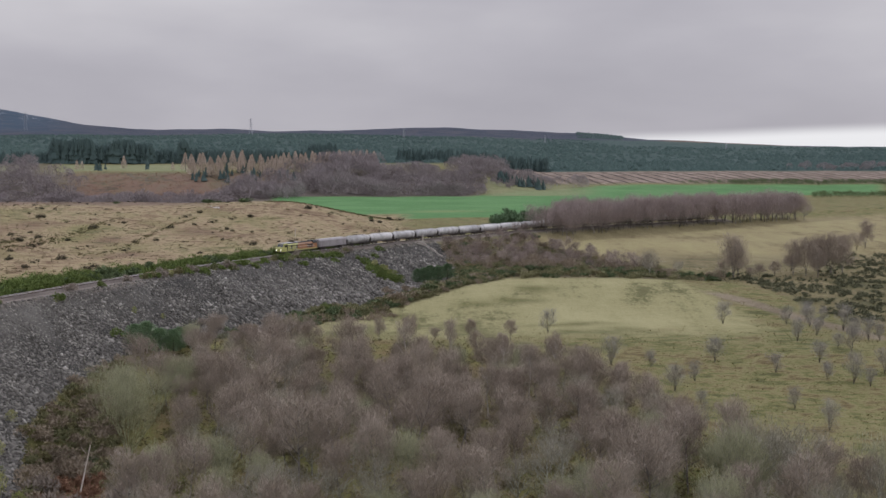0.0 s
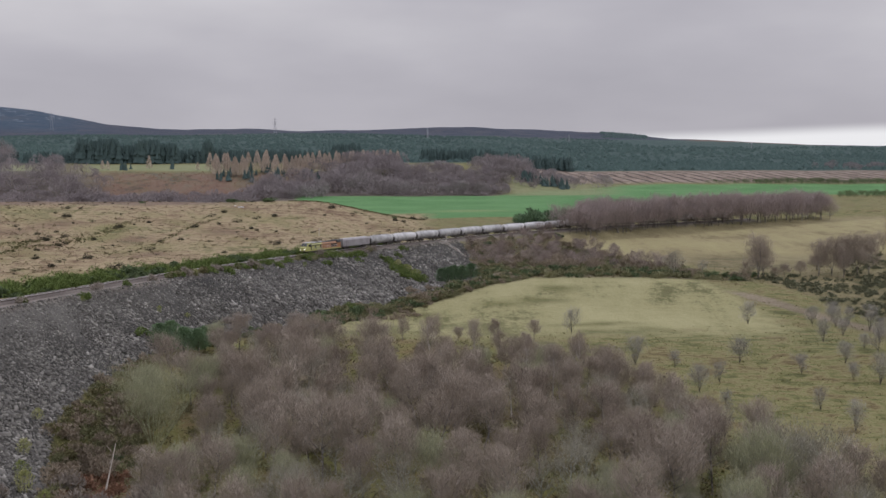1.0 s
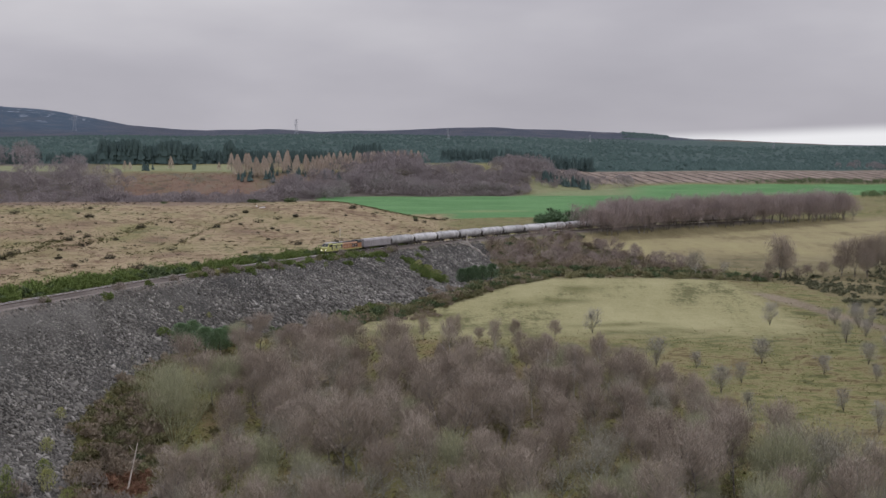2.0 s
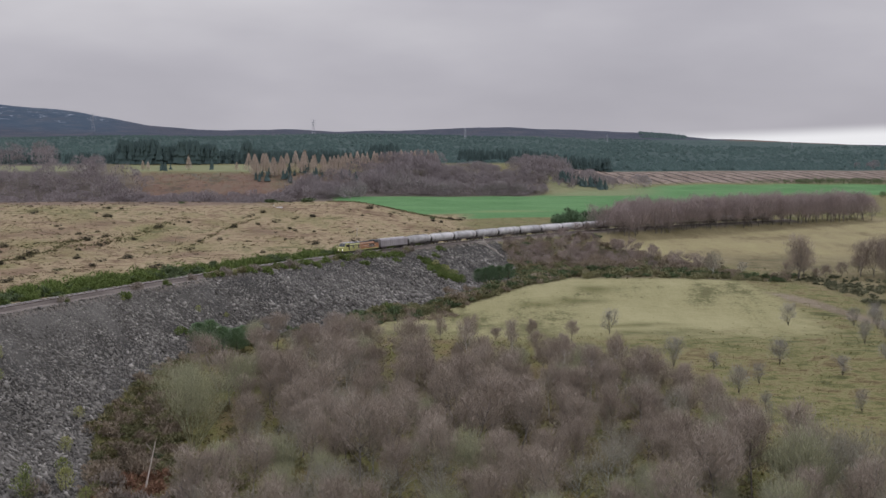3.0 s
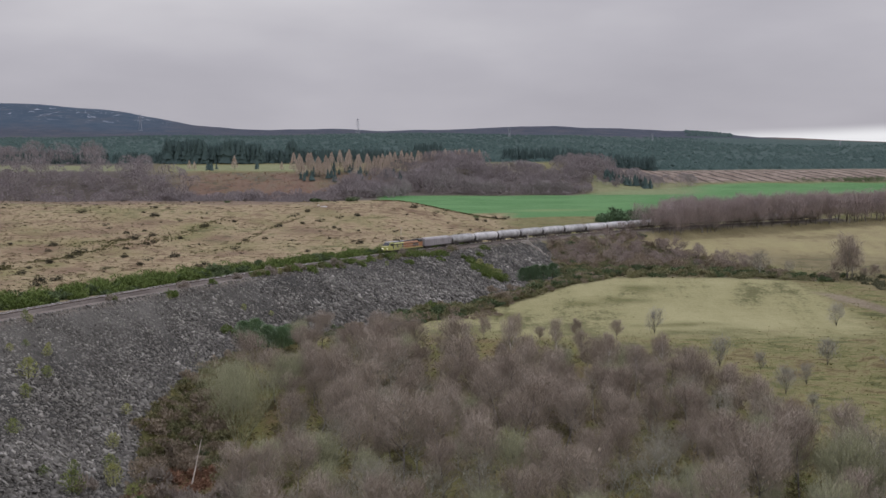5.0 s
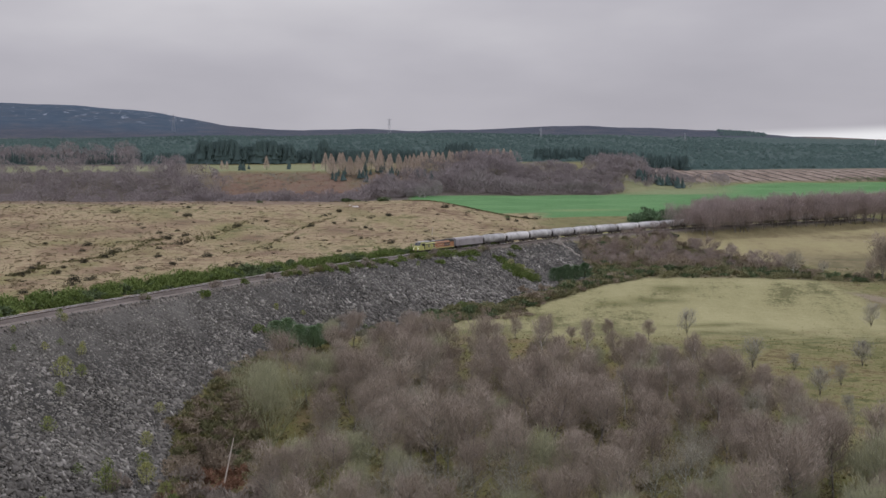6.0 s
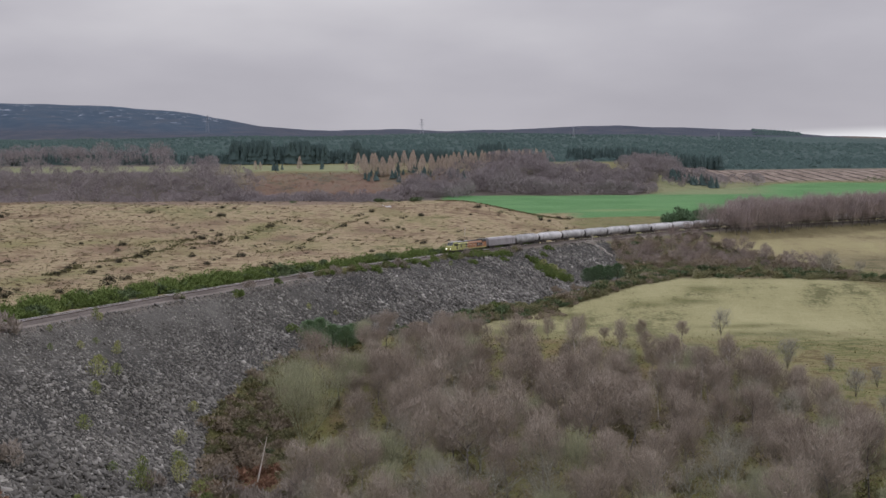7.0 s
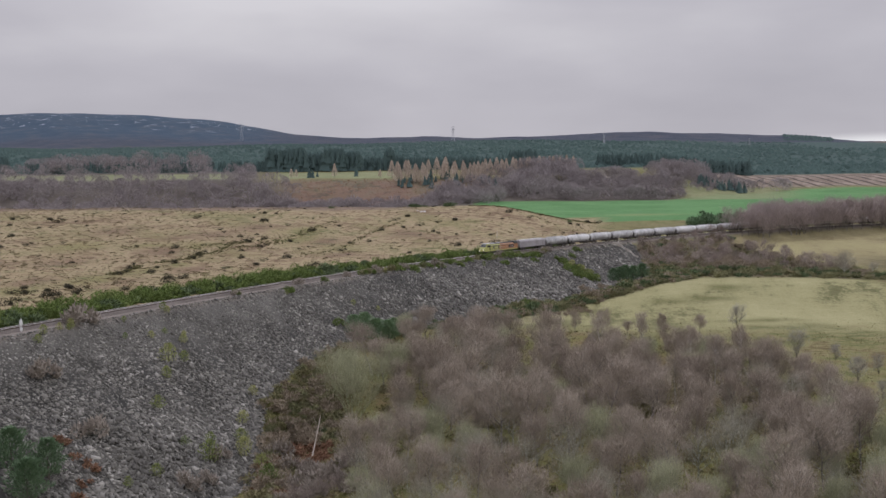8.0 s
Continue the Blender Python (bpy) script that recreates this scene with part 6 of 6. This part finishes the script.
        h = rng.uniform(h0, h1, n) * (0.9 + 0.4 * wave(x, y, 22, 3)) * np.where((x / y > -0.16) & (y < 1165), np.interp(x / y, (-0.15, -0.12, -0.06, -0.03, 0.0, 0.034), (0.75, 0.95, 1.0, 0.9, 0.72, 0.45)), 1)
        groups.append(far_bare(rng, x, y, h))
    tagged(new("valley_woodland", tri_mesh("valley_woodland", np.concatenate(groups), M["twig_far"])), "leafless grey-brown woodland in the far valley", "woodland", kind="stuff")
    # a row of winter larches
    kinds = []
    for s in range(4):
        r = np.random.default_rng(70 + s)
        tri = larch_mesh(r)
        kinds.append((trunk_mesh(24), tri_mesh("crown", tri, M["larch"])))
    kind = dict(name="larch_tree", label="bare orange-brown winter larch at the plantation edge", category="tree", group="row of larches", kinds=kinds)
    for i in range(42):
        u = -0.215 + 0.155 * i / 41 + rng.normal() * 0.0015
        y = 1150 + rng.uniform(-8, 25) + 60 * max(0, (u + 0.13) / 0.07)
        plant(kind, u * y, y, rng.uniform(0.74, 0.92), i, i)
    for u, y, k in ((-0.267, 1205, 0.62), (-0.3065, 1200, 0.45), (-0.302, 1210, 0.4), (-0.226, 1190, 0.4)):
        plant(kind, u * y, y, k, u * 50)
    x, y = fan(rng, 28, -0.21, -0.12, 1122, 1165)
    x4, y4 = fan(rng, 26, 0.045, 0.085, 1150, 1180)
    x5, y5 = fan(rng, 4, -0.30, -0.24, 1180, 1230)
    x, y = np.r_[x, x4, x5], np.r_[y, y4, y5]
    tagged(new("young_spruces", tri_mesh("young_spruces", conifers(rng, x, y, rng.uniform(6, 12, len(x)), 0.55, 4, 0.3), M["needle_dark"])), "young dark spruces in front of the larches", "forest", kind="stuff")
    x, y = fan(rng, 600, -0.30, -0.13, 1062, 1160)
    tagged(new("bracken_bank", tri_mesh("bracken_bank", far_bare(rng, x, y, rng.uniform(1.0, 2.6, len(x)), 24, 0.5), M["bracken_leaf"])), "rust-brown dead bracken on the far bank", "bracken", kind="stuff")
    # gorse banks beyond the crop
    x, y = fan(rng, 900, 0.20, 0.40, 1225, 1262)
    x2, y2 = fan(rng, 260, 0.31, 0.40, 940, 1030)
    keep = rng.random(len(x)) < 0.35 + 0.65 * (x / y > 0.24)
    x, y = np.r_[x[keep], x2], np.r_[y[keep], y2]
    tagged(new("gorse_bank", tri_mesh("gorse_bank", far_bare(rng, x, y, rng.uniform(2, 4.5, len(x)), 22, 0.9), M["gorse"])), "dark gorse bank beyond the green crop", "bushes", kind="stuff")


def larch_mesh(rng, h=24.0):
    """A narrow cone of drooping sprays."""
    n = 900
    f = rng.random(n) ** 0.85
    a = rng.uniform(0, 6.28, n)
    reach = (6.6 * (1 - f) ** 0.85 + 0.3) * rng.uniform(0.35, 1.05, n)
    p = np.stack([np.cos(a) * reach, np.sin(a) * reach, h * (0.08 + 0.9 * f) + reach * 0.25], -1)
    tip = p + np.stack([np.cos(a) * 0.5, np.sin(a) * 0.5, rng.uniform(-2.2, 1.2, n)], -1)
    return slivers(rng, p, tip, 0.75)


def trunk_mesh(h):
    v, f = sticks([np.r_[0, 0, 0, 0, 0, h, 0.28, 0.04]], 6)
    return quick_mesh("trunk", v, f, M["bark_dark"])


woods()


def lineside_pines():
    rng = np.random.default_rng(44)
    kinds = []
    for s in range(3):
        r = np.random.default_rng(80 + s)
        kinds.append((trunk_mesh(4), tri_mesh("crown", clump(80 + s, 700, 1.0, 0.14, lobes=7, flat=1.0) * 7.0, M["needle_pine"])))
    kind = dict(name="scots_pine", label="young dark green pine beyond the railway", category="tree", group="young pines beyond the railway", kinds=kinds)
    for i in range(24):
        u = 0.044 + 0.056 * i / 23
        y = 596 + rng.uniform(-8, 14)
        plant(kind, u * y, y, rng.uniform(0.95, 1.3) * min(1, 0.55 + 0.12 * i), i, i)
    corner = dict(kind, label="bushy dark green pine on the rock bank", group="pines at the foot of the bank", kinds=[(trunk_mesh(4), tri_mesh("crown", pine_crown(95 + s), M["needle_pine"])) for s in range(3)])
    for i, (x, y, k) in enumerate([(-98.5, 163, 1.2), (-103, 159, 1.3), (-98, 155, 1.3), (-8.6, 404, 0.85), (-6.2, 401.5, 0.95), (-4.2, 404, 1.0), (-1.6, 406, 0.9), (1.6, 410.5, 0.95)]):
        plant(corner, x, y, k, i, i, squash=0.85)
    near = dict(kind, label="bushy young green pine at the foot of the rock bank", group="pines at the foot of the bank", kinds=[(trunk_mesh(4), tri_mesh("crown", pine_crown(90 + s), M["needle_young"])) for s in range(3)])
    for i, (x, y, k) in enumerate([(-75, 287, 0.95), (-71.8, 286, 1.2), (-68.5, 285, 1.3), (-65.2, 286, 1.05), (-64.5, 290, 0.9)]):
        plant(near, x, y, k, i, i, squash=0.8 + 0.12 * math.sin(i * 2.1))


def pine_crown(seed, h=7.0, n=2600):
    """Upswept whorls of needle sprays."""
    rng = np.random.default_rng(seed)
    f = rng.random(n) ** 0.9
    a = rng.uniform(0, 6.28, n)
    reach = h * 0.55 * (1 - f) ** 0.42 * rng.uniform(0.35, 1.05, n) * (0.78 + 0.22 * np.sin(a * 3 + f * 17 + seed)) * (0.6 + 0.4 * np.minimum(1, f * 5))
    p = np.stack([np.cos(a) * reach, np.sin(a) * reach, h * (0.06 + 0.9 * f) + reach * 0.3], -1)
    tip = p + np.stack([np.cos(a) * 0.25, np.sin(a) * 0.25, rng.uniform(0.1, 0.6, n)], -1)
    return slivers(rng, p, tip, 0.16, np.stack([np.cos(a), np.sin(a), 0.8 + 0 * a], -1))


lineside_pines()

# ---- small things ----
def pylon(x, y, h):
    t = thing("pylon", "distant grey lattice electricity pylon on the hill", "pylon", "pylons on the hills")
    t.matrix_basis = pose(x, y, floor(x, y) - 0.5, 0, 0, 25)
    b = bmesh.new()
    w = lambda z: 0.085 * h * (1 - z / h) ** 1.3 + 0.012 * h
    levels = [h * k / 7 for k in range(8)]
    for sx in (-1, 1):
        for sy in (-1, 1):
            for z0, z1 in zip(levels, levels[1:]):
                add_rod(b, (sx * w(z0), sy * w(z0), z0), (sx * w(z1), sy * w(z1), z1), 0.22, seg=4)
    for z0, z1 in zip(levels, levels[1:]):
        for sx in (-1, 1):
            add_rod(b, (sx * w(z0), w(z0), z0), (-sx * w(z1), w(z1), z1), 0.13, seg=4)
            add_rod(b, (w(z0), sx * w(z0), z0), (w(z1), -sx * w(z1), z1), 0.13, seg=4)
    part("lattice_tower", b, M["galv"], t)
    for z in (0.62, 0.77, 0.92):
        b = add_rod(bmesh.new(), (-0.16 * h, 0, z * h), (0.16 * h, 0, z * h), 0.25, seg=4)
        for sx in (-1, 1):
            add_rod(b, (sx * 0.16 * h, 0, z * h), (0, 0, z * h + 0.05 * h), 0.18, seg=4)
        part("cross_arm", b, M["galv"], t)


for x, y, h in ((-1128, 3236, 48), (-554, 3455, 44), (-77, 2354, 19), (222, 2602, 15), (528, 2230, 11)):
    pylon(x, y, h)


def lineside_sign():
    x, y = -122.2, 200.0
    x = float(rail_x(y)) + 3.6
    t = thing("lineside_sign", "white round railway sign on a post beside the track", "sign")
    t.matrix_basis = pose(x, y, floor(x, y), 0, 0, -30)
    part("post", rod((0, 0, 0), (0, 0, 2.9), 0.06), M["white"], t)
    part("disc", rod((0, -0.05, 1.85), (0, -0.09, 1.85), 0.62, seg=24), M["white"], t)
    part("lower_disc", rod((0, -0.05, 0.55), (0, -0.09, 0.55), 0.48, seg=24), M["white"], t)


lineside_sign()


def fallen_trunk():
    t = thing("dead_tree", "bleached leaning dead tree at the edge of the wood", "dead tree")
    x, y = -66.3, 213.0
    t.matrix_basis = pose(x, y, floor(x, y), 0, 0, 0)
    b = rod((0, 0, -0.3), (2.0, 1.0, 9.6), 0.2, 0.07, seg=8)
    add_rod(b, (0.9, 0.5, 6.0), (1.9, 0.3, 7.4), 0.06, 0.02, seg=6)
    add_rod(b, (1.2, 0.7, 8.2), (0.5, 0.4, 9.4), 0.05, 0.02, seg=6)
    part("trunk", b, M["wood_pale"], t)


fallen_trunk()


def wing_wall():
    """The stepped concrete end of the bank above the burn."""
    t = thing("wing_wall", "pale concrete wing wall at the end of the rock embankment", "retaining wall")
    x, y = -8.0, 465.5
    t.matrix_basis = pose(x, y, floor(x, y) + 0.5, 0, 0, 0) @ Matrix.Scale(1.5, 4)
    part("headwall", box(-1.6, 0.6, -0.3, 0.3, -1.5, 0.7, bevel=0.04), M["concrete"], t)
    part("post", box(-0.15, 0.2, -0.2, 0.15, 0.6, 2.3, bevel=0.03), M["concrete"], t)
    b = bmesh.new()
    for k in range(11):
        j = 0.16 * math.sin(k * 5.3)
        add_box(b, 0.5 + k * 0.42 + j, 1.0 + k * 0.42 + j, -0.35 - k * 0.55, 0.3 - k * 0.55, -1.0 - k * 0.26, 0.02 - k * 0.26 + 0.4 * j, bevel=0.03)
    part("stepped_coping", b, M["concrete"], t, "pale weathered stepped coping")


wing_wall()


def marker_post():
    x, y = -62.4, 502.0
    t = thing("marker_post", "pale weathered timber marker post on the grass moor", "post")
    t.matrix_basis = pose(x, y, floor(x, y) - 0.2, 0, 2, 0)
    part("shaft", box(-0.14, 0.14, -0.14, 0.14, 0, 3.3, bevel=0.03), M["wood_pale"], t)
    part("cap", box(-0.2, 0.2, -0.2, 0.2, 3.3, 3.45, bevel=0.03), M["wood_pale"], t)


marker_post()


def pale_stones():
    rng = np.random.default_rng(61)
    for i, (x, y, k) in enumerate([(-113, 593, 0.55), (-111.5, 592, 0.4), (-117, 601, 0.45)]):
        v, f = rocks(rng, 1, np.zeros((1, 3)), np.array([1.0]))
        ob = link("field_stone", quick_mesh("field_stone", v, f, M["white"]), m=Matrix.LocRotScale((x, y, floor(x, y) + 0.2), Euler((0, 0, i)), (k * 1.6, k, k)))
        tagged(ob, "pale bare stone lying on the moor's grassy lip", "stone", "pale stones on the moor")


pale_stones()
